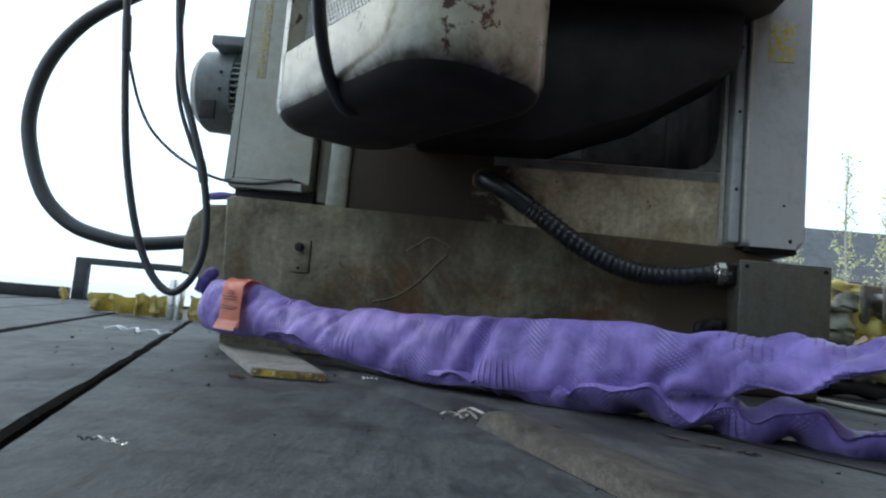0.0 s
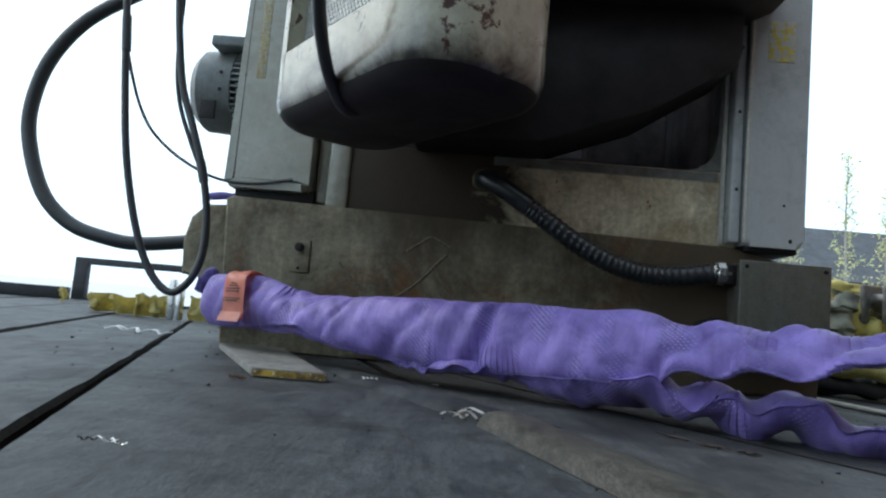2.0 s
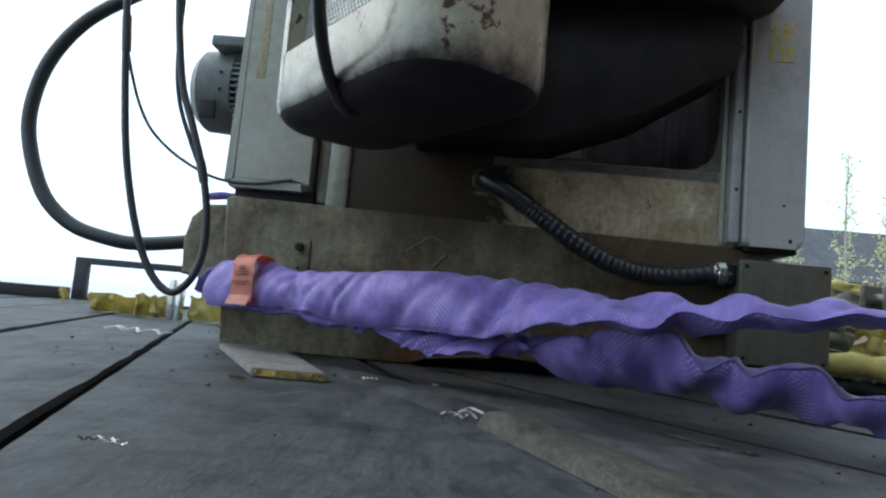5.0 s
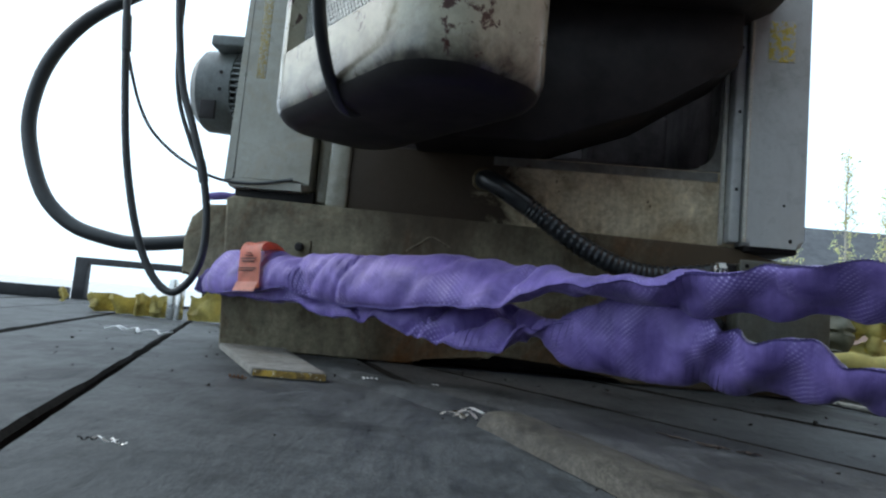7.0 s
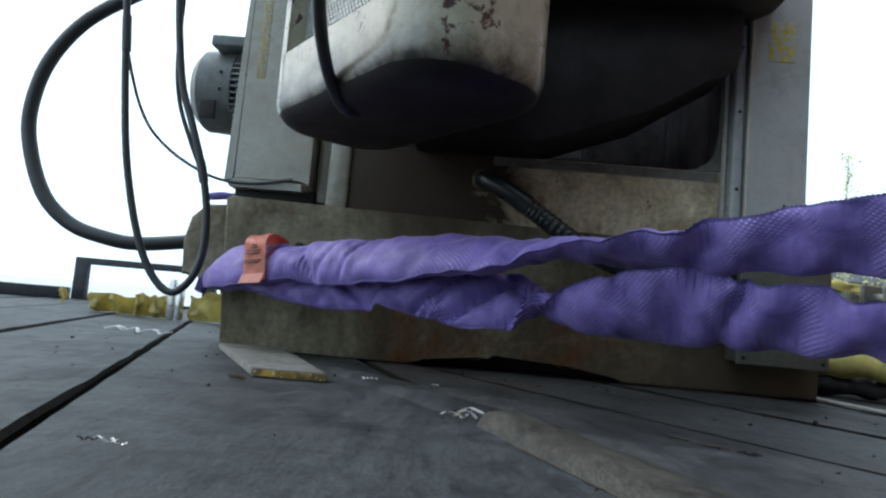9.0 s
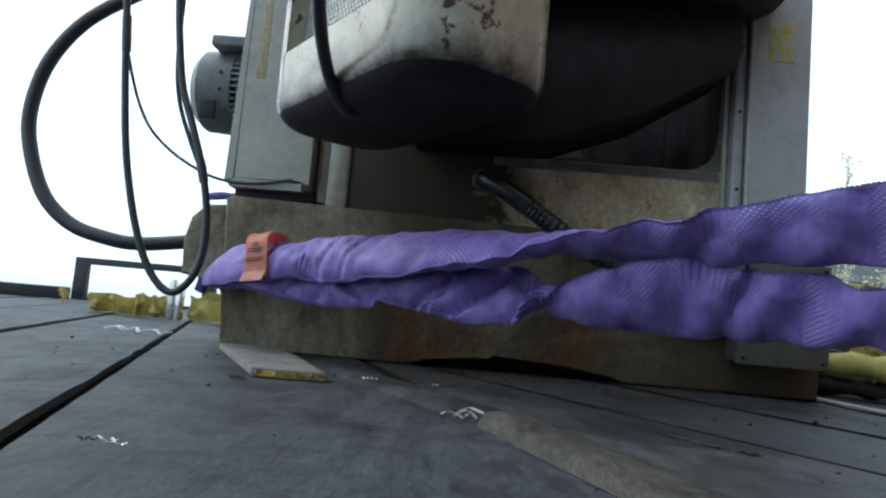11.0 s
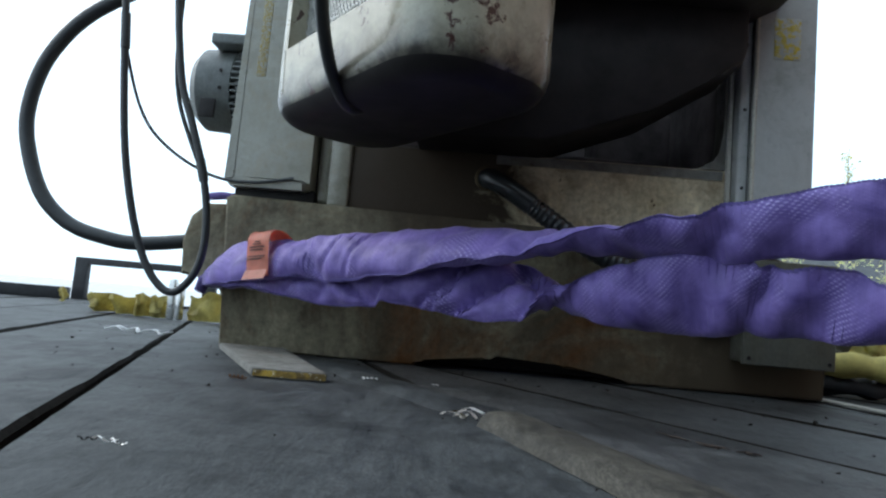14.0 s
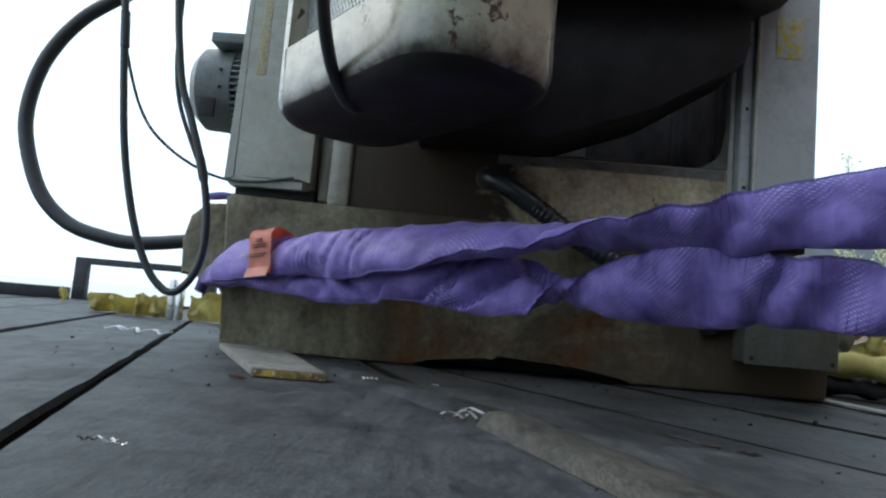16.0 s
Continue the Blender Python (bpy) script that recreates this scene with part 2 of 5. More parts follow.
DIRT = plain("dark_dirt", (0.014, 0.012, 0.01), 0.95, 0, 0.4, 200, 0.0006, 0.08)
GRILLE = plain("pale_grille_metal", (0.55, 0.56, 0.54), 0.35, 0.2)
BRASS = plain("dull_brass", (0.12, 0.09, 0.05), 0.4, 0.6)
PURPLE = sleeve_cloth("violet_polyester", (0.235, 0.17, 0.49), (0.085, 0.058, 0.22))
HEM = plain("dark_violet_stitching", (0.12, 0.092, 0.28), 0.8, 0, 0.4, 300)
TAG = plain("orange_red_vinyl", (0.74, 0.25, 0.17), 0.42, 0, 0.15, 50)
TAGPALE = plain("faded_red_vinyl", (0.78, 0.37, 0.29), 0.5, 0, 0.15, 50)
INK = plain("smudged_print", (0.08, 0.05, 0.045), 0.6)
YELLOW = webbing("yellow_lashing_strap", (0.62, 0.54, 0.2), (0.33, 0.28, 0.1))
BOARD = worn_paint("grey_board_top", (0.22, 0.215, 0.195), (0.12, 0.115, 0.1), (0.3, 0.29, 0.26), 0.7, (0.4, 0.7), (0.7, 0.8), 30)
BOARDEND = worn_paint("mustard_painted_edge", (0.62, 0.4, 0.06), (0.16, 0.1, 0.03), (0.85, 0.8, 0.65), 0.5, (0.42, 0.58), (0.57, 0.6), 90)
PALEWOOD = plain("pale_planed_wood", (0.36, 0.34, 0.29), 0.7)
STRING = plain("white_plastic_string", (0.75, 0.77, 0.78), 0.5)
CHALK = plain("pale_chalk", (0.135, 0.11, 0.075), 0.9, 0, 0.4, 150)
STICKER = worn_paint("flaking_yellow_sticker", (0.8, 0.62, 0.06), (0.62, 0.5, 0.1), (0.5, 0.51, 0.495), 0.35, (0.42, 0.6), (0.47, 0.53), 60)
STRIPE = worn_paint("flaking_yellow_stripe", (0.5, 0.36, 0.06), (0.36, 0.27, 0.1), (0.4, 0.4, 0.35), 0.45, (0.4, 0.6), (0.49, 0.52), 170)
CAVITY = plain("dark_cavity_iron", (0.095, 0.08, 0.08), 0.6, 0.0, 0.5, 18, 0.001, 0.15)
SLATE = plain("grey_roof_slate", (0.065, 0.067, 0.073), 0.7, 0, 0.3, 3)
BRICK = plain("red_brown_brick", (0.26, 0.17, 0.13), 0.85, 0, 0.3, 8)
BARK = plain("pale_bark", (0.3, 0.28, 0.25), 0.85)
LEAF = plain("yellow_green_leaf", (0.6, 0.56, 0.22), 0.55, 0, 0.5, 1.5)
LEAFG = plain("dull_green_leaf", (0.42, 0.46, 0.22), 0.55, 0, 0.5, 1.5)
for leaf in (LEAF, LEAFG):
    lt = leaf.node_tree
    body = lt.nodes["Principled BSDF"]
    thin = lt.nodes.new("ShaderNodeBsdfTranslucent")
    lt.links.new(body.inputs["Base Color"].links[0].from_socket, thin.inputs["Color"])
    both = lt.nodes.new("ShaderNodeMixShader")
    both.inputs[0].default_value = 0.55
    lt.links.new(body.outputs[0], both.inputs[1])
    lt.links.new(thin.outputs[0], both.inputs[2])
    lt.links.new(both.outputs[0], lt.nodes["Material Output"].inputs["Surface"])
YARD = plain("pale_concrete_yard", (0.55, 0.55, 0.54), 0.9, 0, 0.4, 0.8)


# ---- mesh helpers ----
def finish(name, bm, mats, parent=None, label="", smooth=35):
    me = bpy.data.meshes.new(name)
    bmesh.ops.recalc_face_normals(bm, faces=bm.faces)
    bm.to_mesh(me)
    bm.free()
    for m in mats if isinstance(mats, (list, tuple)) else (mats,):
        me.materials.append(m)
    me.polygons.foreach_set("use_smooth", [True] * len(me.polygons))
    me.set_sharp_from_angle(angle=radians(smooth))
    ob = new(name, me)
    if parent:
        ob.parent = parent
    if label:
        ob["label"] = label
    return ob


part = finish


def thing(name, label, category, at=(0, 0, 0), turn=0.0, group="", kind=""):
    ob = new(name)
    ob.matrix_basis = pose(*at, 0, 0, turn)
    return tagged(ob, label, category, group, kind)


def box(bm, x0, x1, y0, y1, z0, z1, r=0.0, seg=3, mat=0):
    vs = [bm.verts.new(p) for p in ((x0, y0, z0), (x1, y0, z0), (x1, y1, z0), (x0, y1, z0), (x0, y0, z1), (x1, y0, z1), (x1, y1, z1), (x0, y1, z1))]
    fs = [bm.faces.new([vs[i] for i in f]) for f in ((3, 2, 1, 0), (4, 5, 6, 7), (0, 1, 5, 4), (1, 2, 6, 5), (2, 3, 7, 6), (3, 0, 4, 7))]
    for f in fs:
        f.material_index = mat
    if r:
        bmesh.ops.bevel(bm, geom=list({e for f in fs for e in f.edges}), offset=r, segments=seg, profile=0.5, affect="EDGES")
    return vs


def block(name, x0, x1, y0, y1, z0, z1, mats, parent, r=0.004, label="", seg=3):
    bm = bmesh.new()
    box(bm, x0, x1, y0, y1, z0, z1, r, seg)
    return part(name, bm, mats, parent, label)


def prism(bm, outline, y0, y1, r=0.0, seg=2):
    """A closed outline in x, z, pushed from y0 to y1."""
    a = [bm.verts.new((x, y0, z)) for x, z in outline]
    b = [bm.verts.new((x, y1, z)) for x, z in outline]
    k = len(outline)
    fs = [bm.faces.new(a), bm.faces.new(b[::-1])]
    fs += [bm.faces.new((a[(i + 1) % k], a[i], b[i], b[(i + 1) % k])) for i in range(k)]
    if r:
        bmesh.ops.bevel(bm, geom=list(fs[0].edges), offset=r, segments=seg, profile=0.5, affect="EDGES")


def rounded(x0, x1, z0, z1, r, k=5):
    """A rounded rectangle's outline in x, z."""
    out = []
    for cx, cz, a in ((x1 - r, z1 - r, 0), (x0 + r, z1 - r, 90), (x0 + r, z0 + r, 180), (x1 - r, z0 + r, 270)):
        out += [(cx + r * math.cos(radians(a + 90 * i / k)), cz + r * math.sin(radians(a + 90 * i / k))) for i in range(k + 1)]
    return out


def smooth_path(points, steps=8):
    ps = [Vector(p) for p in points]
    ps = [ps[0] * 2 - ps[1]] + ps + [ps[-1] * 2 - ps[-2]]
    out = []
    for i in range(1, len(ps) - 2):
        a, b, c, d = ps[i - 1:i + 3]
        for s in range(steps):
            t = s / steps
            out.append(0.5 * (2 * b + (c - a) * t + (2 * a - 5 * b + 4 * c - d) * t * t + (3 * b - a - 3 * c + d) * t ** 3))
    return out + [ps[-2]]


def tube(bm, points, radius, sides=12, steps=8, rib=0.0, every=3, ends=True):
    """A round tube along a smooth path; rib swells every few rings."""
    path = smooth_path(points, steps)
    side = None
    rings = []
    for i, p in enumerate(path):
        d = (path[min(i + 1, len(path) - 1)] - path[max(i - 1, 0)]).normalized()
        if side is None:
            side = d.orthogonal().normalized()
        side = (side - d * side.dot(d)).normalized()
        other = d.cross(side)
        r = (radius(i / (len(path) - 1)) if callable(radius) else radius) + (rib if rib and i % every < every // 2 else 0)
        rings.append([bm.verts.new(p + r * (math.cos(2 * math.pi * k / sides) * side + math.sin(2 * math.pi * k / sides) * other)) for k in range(sides)])
    for a, b in zip(rings, rings[1:]):
        for k in range(sides):
            bm.faces.new((a[k], a[(k + 1) % sides], b[(k + 1) % sides], b[k]))
    if ends:
        bm.faces.new(rings[0][::-1]), bm.faces.new(rings[-1])


def pipe(name, points, radius, mat, parent, label="", **kw):
    bm = bmesh.new()
    tube(bm, points, radius, **kw)
    return part(name, bm, mat, parent, label, smooth=60)


def disc(bm, centre, axis, radius, length, sides=20, r=0.0):
    """A cylinder from centre along axis."""
    c, d = Vector(centre), Vector(axis).normalized()
    s = d.orthogonal().normalized()
    o = d.cross(s)
    prof = [(0, radius - r), (r, radius), (length - r, radius), (length, radius - r)] if r else [(0, radius), (length, radius)]
    rings = [[bm.verts.new(c + d * h + q * (math.cos(2 * math.pi * k / sides) * s + math.sin(2 * math.pi * k / sides) * o)) for k in range(sides)] for h, q in prof]
    for a, b in zip(rings, rings[1:]):
        for k in range(sides):
            bm.faces.new((a[k], a[(k + 1) % sides], b[(k + 1) % sides], b[k]))
    bm.faces.new(rings[0][::-1]), bm.faces.new(rings[-1])


def bolt(name, centre, axis, radius, height, mat, parent, label="", sides=6):
    bm = bmesh.new()
    disc(bm, centre, axis, radius, height, sides, height * 0.25)
    return part(name, bm, mat, parent, label)


# ---- deck of the lorry and what closes the place ----
ALONG, ACROSS = Vector((-0.2924, 0.9563, 0)), Vector((0.9563, 0.2924, 0))


def on_deck(q, p, z=0.0):
    return ACROSS * q + ALONG * p + Vector((0, 0, z))


def plank_mesh(name, lines, p0, p1, z1, thick=0.03, mat=DECK, parent=None, label="", wear=0.0022, seed=0):
    """A plank between two edge lines, q as functions of p; its upper edges are worn uneven."""
    bm = bmesh.new()
    n = 150
    prof = ((0, -thick), (0, -0.004), (0.0035, 0), (-0.0035, 0), (0, -0.004), (0, -thick))
    rows = []
    for i in range(n + 1):
        s = i / n
        p = p0 + (p1 - p0) * s
        row = []
        for k, (dq, dz) in enumerate(prof):
            q = lines[0](p) if k < 3 else lines[1](p)
            w = wear * noise.noise((p * 14, k * 3.1 + seed, q * 5)) + wear * 0.8 * noise.noise((p * 45, k * 1.7 + seed, q))
            row.append(bm.verts.new(on_deck(q + dq + w * (1 if k < 3 else -1), p, z1 + dz + (0.4 * w if k in (2, 3) else 0))))
        rows.append(row)
    for a, b in zip(rows, rows[1:]):
        for k in range(5):
            bm.faces.new((a[k], a[k + 1], b[k + 1], b[k])).material_index = 0 if k == 2 else 1
    bm.faces.new(rows[0][::-1]), bm.faces.new(rows[-1])
    return part(name, bm, [mat, DIRT], parent, label, 25)


deck = thing("deck", "weathered grey timber deck of a flatbed lorry", "deck", kind="structure")
GAP = 0.0047
LEFT_EDGES = [-1.62, -1.36, -1.1, -0.85, -0.59, -0.345, -0.113, 0.214]
for k, (a, b) in enumerate(zip(LEFT_EDGES, LEFT_EDGES[1:])):
    plank_mesh("plank", (lambda p, q=a: q + GAP, lambda p, q=b: q - GAP), -1.6, 3.75, 0.0 - 0.0015 * (k % 2) * (k < 6), parent=deck, seed=k * 7)
# the planks beyond the batten run a little askew
RIGHT_AT = [0.214, 0.432, 0.66, 0.9, 1.14, 1.4]


def seam(q, p):
    return q if q in (0.214, 1.4) else q - 0.236 * max(-0.6, min(0.6, p - 0.53)) * (0.75 if q > 0.5 else 1)


for k, (a, b) in enumerate(zip(RIGHT_AT, RIGHT_AT[1:])):
    plank_mesh("plank", (lambda p, q=a: seam(q, p) + 0.0045, lambda p, q=b: seam(q, p) - 0.0045), -1.6, 3.75, -0.001 * (k % 2), mat=RIGHTDECK, parent=deck, seed=50 + k * 7)
TURN = 17.0
for k, q in enumerate(LEFT_EDGES[1:-1]):
    bm = bmesh.new()
    rows = []
    for i in range(121):
        p = -0.3 + 4.0 * i / 120
        rows.append([bm.verts.new(on_deck(q + w, p, z + 0.003 * noise.noise((p * 18, k, w * 90)))) for w, z in ((-0.012, -0.024), (-0.006, -0.013), (0, -0.015), (0.006, -0.012), (0.012, -0.024))])
    for a, b in zip(rows, rows[1:]):
        for j in range(4):
            bm.faces.new((a[j], a[j + 1], b[j + 1], b[j]))
    part("seam_dirt", bm, DIRT, deck, "dark dirt packed into the seam", 30)
bed = block("deck_bed", -1.66, 1.44, -1.7, 3.78, -0.2, -0.036, BLACKIRON, deck, 0.004, "dark steel bed under the planks")
bed.matrix_basis = pose(0, 0, 0, 0, 0, TURN)
chassis = block("chassis", -0.6, 0.5, -1.6, 3.6, -1.25, -0.2, BLACKIRON, deck, 0.02, "dark chassis below the bed")
chassis.matrix_basis = pose(0, 0, 0, 0, 0, TURN)


def batten():
    """A raised worn strip of wood along the deck, broken off at one end."""
    bm = bmesh.new()
    n = 240
    rows = []
    for i in range(n + 1):
        p = -0.1 + 0.62 * i / n
        e = 0.0018 * noise.noise((p * 20, 3.3, 0)) + 0.001 * noise.noise((p * 70, 9.1, 0))
        h = 0.0128 + 0.0022 * noise.noise((p * 16, 1.3, 0))
        row = []
        for q, z in ((0.196 + e, 0.0002), (0.1985 + e, h * 0.3), (0.2005 + e, h * 0.62), (0.2045 + e, h * 0.86), (0.211 + e, h * 0.98), (0.221, h), (0.234 + e, h * 0.92), (0.246 + e, h * 0.66), (0.256 + 2 * e, h * 0.36), (0.266 + 3 * e, h * 0.12), (0.275 + 3 * e, 0.0004)):
            pit = 0.0011 * noise.noise((p * 75, q * 90, 2.2)) - 0.0022 * max(0, noise.noise((p * 42, q * 60, 7.7)) - 0.15)
            row.append(bm.verts.new(on_deck(q + 0.009 + 0.004 * math.sin(p * 9), p, max(0.0002, z + pit * min(1, z / 0.004)))))
        rows.append(row)
    for a, b in zip(rows, rows[1:]):
        for k in range(10):
            bm.faces.new((a[k], a[k + 1], b[k + 1], b[k]))
    bm.faces.new(rows[0][::-1]), bm.faces.new(rows[-1])
    ob = part("batten", bm, BATTEN, None, "", 60)
    tagged(ob, "raised worn brown wooden batten on the deck", "batten")
    bm = bmesh.new()
    rows = []
    for i in range(41):
        p = 0.524 + 0.5 * i / 40
        e = 0.003 * noise.noise((p * 25, 7.3, 0))
        h = 0.0065 * (1 - 0.4 * i / 40)
        rows.append([bm.verts.new(on_deck(q + 0.02 - 0.23 * (p - 0.52), p, z)) for q, z in ((0.185 + 2 * e, 0), (0.2 + e, h), (0.228, h), (0.262 - 2 * e, 0.0004))])
    for a, b in zip(rows, rows[1:]):
        for k in range(3):
            bm.faces.new((a[k], a[k + 1], b[k + 1], b[k]))
    bm.faces.new(rows[0][::-1]), bm.faces.new(rows[-1])
    tagged(part("batten", bm, DECK, None, "", 30), "flattened grey wooden batten trodden into the deck", "batten")


batten()
# unseen wall, added to keep sky light off the machine's front
headboard = thing("headboard", "plain dark wall added unseen behind the camera to block sky light", "headboard", kind="structure")
block("panel", -1.9, 1.9, -1.78, -1.71, -0.03, 2.4, BLACKIRON, headboard, 0.006).matrix_basis = pose(0, 0, 0, 0, 0, TURN)

bm = bmesh.new()
vs = [bm.verts.new((x, y, -1.25)) for x, y in ((-2500, -2500), (2500, -2500), (2500, 2500), (-2500, 2500))]
bm.faces.new(vs)
tagged(part("ground", bm, YARD), "pale concrete yard around the lorry", "ground", kind="structure")

# ---- the machine ----
machine = thing("machine_tool", "old oily grey machine tool with a rounded overhanging head", "machine", (-0.3579, 1.1181, 0), -2.643)


def base_casting():
    """Heavy foot with a stepped hollow worn into its lower edge."""
    out = [(0.0, 0.001), (0.322, 0.001), (0.329, 0.011), (0.34, 0.0165), (0.432, 0.0175), (0.444, 0.0255), (0.456, 0.0275), (0.535, 0.0275), (0.549, 0.0225), (0.566, 0.0165),
           (0.64, 0.0155), (0.655, 0.008), (0.668, 0.001), (0.973, 0.001), (0.985, 0.2), (0.83, 0.236), (0.19, 0.25), (-0.006, 0.256), (-0.016, 0.25)]
    bm = bmesh.new()
    prism(bm, out, 0, 0.62, 0.005, 3)
    return part("base", bm, CAST, machine, "heavy oil-stained brown cast foot with chalk lines", 30)


base_casting()
# added block that keeps sky light from leaking through the hollow
block("light_stop", 0.3, 0.75, 0.09, 0.5, 0.0006, 0.1, DARKMETAL, machine, 0.002, "dark block added to stop sky showing under the foot")
# plate above the foot, with the dark work chamber cut through it
bm = bmesh.new()
prism(bm, [(0.185, 0.2475), (0.838, 0.2365), (0.838, 0.362), (0.185, 0.362)], 0.012, 0.05, 0.003)
box(bm, 0.43, 0.805, 0.0105, 0.02, 0.3435, 0.3605, 0.0008, 1, 1)
part("front_plate", bm, [PLATE, FRAMEGREY], machine, "cream plate stained brown around the hose inlet")
bm = bmesh.new()
prism(bm, [(0.793, 0.362), (0.838, 0.362), (0.838, 0.95), (0.803, 0.95), (0.803, 0.42), (0.80, 0.39), (0.79, 0.374), (0.775, 0.3665), (0.755, 0.3625)], 0.012, 0.05, 0.003)
part("chamber_frame", bm, FRAMEGREY, machine, "grey-cream rounded frame of the dark chamber")
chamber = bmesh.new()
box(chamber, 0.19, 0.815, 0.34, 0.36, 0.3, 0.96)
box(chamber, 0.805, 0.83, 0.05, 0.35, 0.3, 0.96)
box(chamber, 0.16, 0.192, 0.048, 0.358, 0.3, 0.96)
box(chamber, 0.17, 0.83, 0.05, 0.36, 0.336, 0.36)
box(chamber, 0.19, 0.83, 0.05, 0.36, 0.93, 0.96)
part("chamber", chamber, CAVITY, machine, "dark inside of the work chamber")
block("chamber_block", 0.62, 0.76, 0.16, 0.3, 0.36, 0.5, CAVITY, machine, 0.01, "dark block inside the chamber")
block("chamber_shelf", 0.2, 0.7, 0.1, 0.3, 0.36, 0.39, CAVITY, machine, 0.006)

# left column: rounded casting panel, then a folded rib
bm = bmesh.new()
prism(bm, [(u + (0.028 * (z - 0.27) if u < 0.05 else 0), z) for u, z in rounded(-0.021, 0.124, 0.27, 1.0, 0.012)], -0.006, 0.33, 0.017, 6)
part("column", bm, COLUMN, machine, "greenish grey rounded side column with flaked stripe", 40)
block("column_rib", 0.127, 0.15, 0.03, 0.3, 0.258, 1.0, COLUMN, machine, 0.006)
block("column_edge", 0.1515, 0.1885, 0.004, 0.3, 0.249, 1.0, COLUMN, machine, 0.006, "pale worn column edge")
block("stripe", 0.014, 0.03, -0.0068, -0.003, 0.46, 0.66, STRIPE, machine, 0.001, "flaked yellow stripe")
# solid dark block stands in for shade in the gap below the column
block("column_gap_shade", -0.01, 0.128, 0.02, 0.3, 0.25, 0.275, DARKMETAL, machine, 0.003, "dark block in place of the shaded gap under the column")

# right column: rounded sheet-metal door and its flange
bm = bmesh.new()
prism(bm, rounded(0.838, 0.934, 0.238, 1.0, 0.012), -0.02, 0.3, 0.009, 4)
part("door", bm, DOOR, machine, "light grey enamelled narrow door", 40)
# the gap under the door: its shade is built as a dark strip
block("door_gap_shade", 0.844, 0.928, -0.012, 0.26, 0.229, 0.2455, DARKMETAL, machine, 0.004, "dark strip in place of the shaded gap below the door")
block("door_flange", 0.818, 0.8355, -0.012, 0.1, 0.243, 1.0, DOOR, machine, 0.004, "grey flange beside the door")
bm = bmesh.new()
tube(bm, [(0.8395, -0.0185, 0.244), (0.8395, -0.0185, 0.6), (0.8395, -0.0185, 0.998)], 0.0036, 10, 4)
part("door_bead", bm, CREAM, machine, "pale rounded edge of the door")
block("frame_strip", 0.8085, 0.8155, 0.006, 0.03, 0.24, 1.0, CREAM, machine, 0.0015, "thin worn cream strip beside the door")
block("sticker", 0.866, 0.908, -0.0215, -0.019, 0.545, 0.615, STICKER, machine, 0.0004, "flaked yellow sticker")
for z in (0.33, 0.46, 0.57):
    bolt("screw", (0.827, -0.011, z), (0, -1, 0), 0.003, 0.002, DARKMETAL, machine)
bolt("screw", (0.9, -0.019, 0.307), (0, -1, 0), 0.0025, 0.002, DARKMETAL, machine)
bolt("screw", (0.912, -0.019, 0.25), (0, -1, 0), 0.0035, 0.002, DARKMETAL, machine)

# terminal box with lid and screws
tbox = block("terminal_box", 0.822, 0.954, -0.055, -0.003, 0.054, 0.207, BOX, machine, 0.004, "brushed grey-green terminal box")
lid = block("lid", 0.819, 0.957, -0.062, -0.0555, 0.051, 0.21, BOX, tbox, 0.002)
for u in (0.829, 0.948):
    for z in (0.061, 0.201):
        bolt("screw", (u, -0.0615, z), (0, -1, 0), 0.0035, 0.002, DARKMETAL, lid)
block("gland_block", 0.805, 0.8215, -0.045, 0.0, 0.17, 0.205, DARKMETAL, machine, 0.004)
bm = bmesh.new()
disc(bm, (0.792, -0.03, 0.188), (1, 0, 0.02), 0.0185, 0.016, 10, 0.002)
disc(bm, (0.785, -0.03, 0.188), (1, 0, 0.02), 0.0155, 0.03, 16, 0.002)
part("hose_gland", bm, STEEL, machine, "worn bright metal hose nut")
bolt("plug", (0.785, 0.0, 0.1), (0, -1, 0), 0.014, 0.018, DARKMETAL, machine, "dark round plug", 14)
bolt("stud", (0.785, -0.012, 0.107), (1, -0.1, 0), 0.012, 0.034, DARKMETAL, machine, "", 12)

# supply hose
inlet = bmesh.new()
disc(inlet, (0.418, 0.013, 0.318), (0, -1, 0), 0.021, 0.006, 24, 0.002)
part("hose_inlet", inlet, BRASS, machine, "oily inlet ring")
pipe("hose_elbow", [(0.418, 0.02, 0.317), (0.42, -0.008, 0.315), (0.436, -0.022, 0.306), (0.458, -0.028, 0.293), (0.49, -0.03, 0.273)], 0.0165, HOSE, machine, "smooth oily black hose end")
pipe("hose", [(0.472, -0.029, 0.284), (0.515, -0.03, 0.256), (0.581, -0.032, 0.213), (0.646, -0.032, 0.185), (0.709, -0.03, 0.177), (0.792, -0.03, 0.187)], 0.0152, HOSE, machine, "black spiral-ribbed supply hose", steps=34, rib=0.0015, every=5, sides=16)

# bolt with a plate on the foot
block("cover_plate", 0.105, 0.138, -0.0035, 0.002, 0.135, 0.19, CAST, machine, 0.0015)
bolt("stud", (0.12, -0.003, 0.177), (0, -1, 0), 0.0075, 0.011, DARKMETAL, machine, "", 12)
bolt("screw", (0.12, -0.003, 0.142), (0, -1, 0), 0.003, 0.002, DARKMETAL, machine)

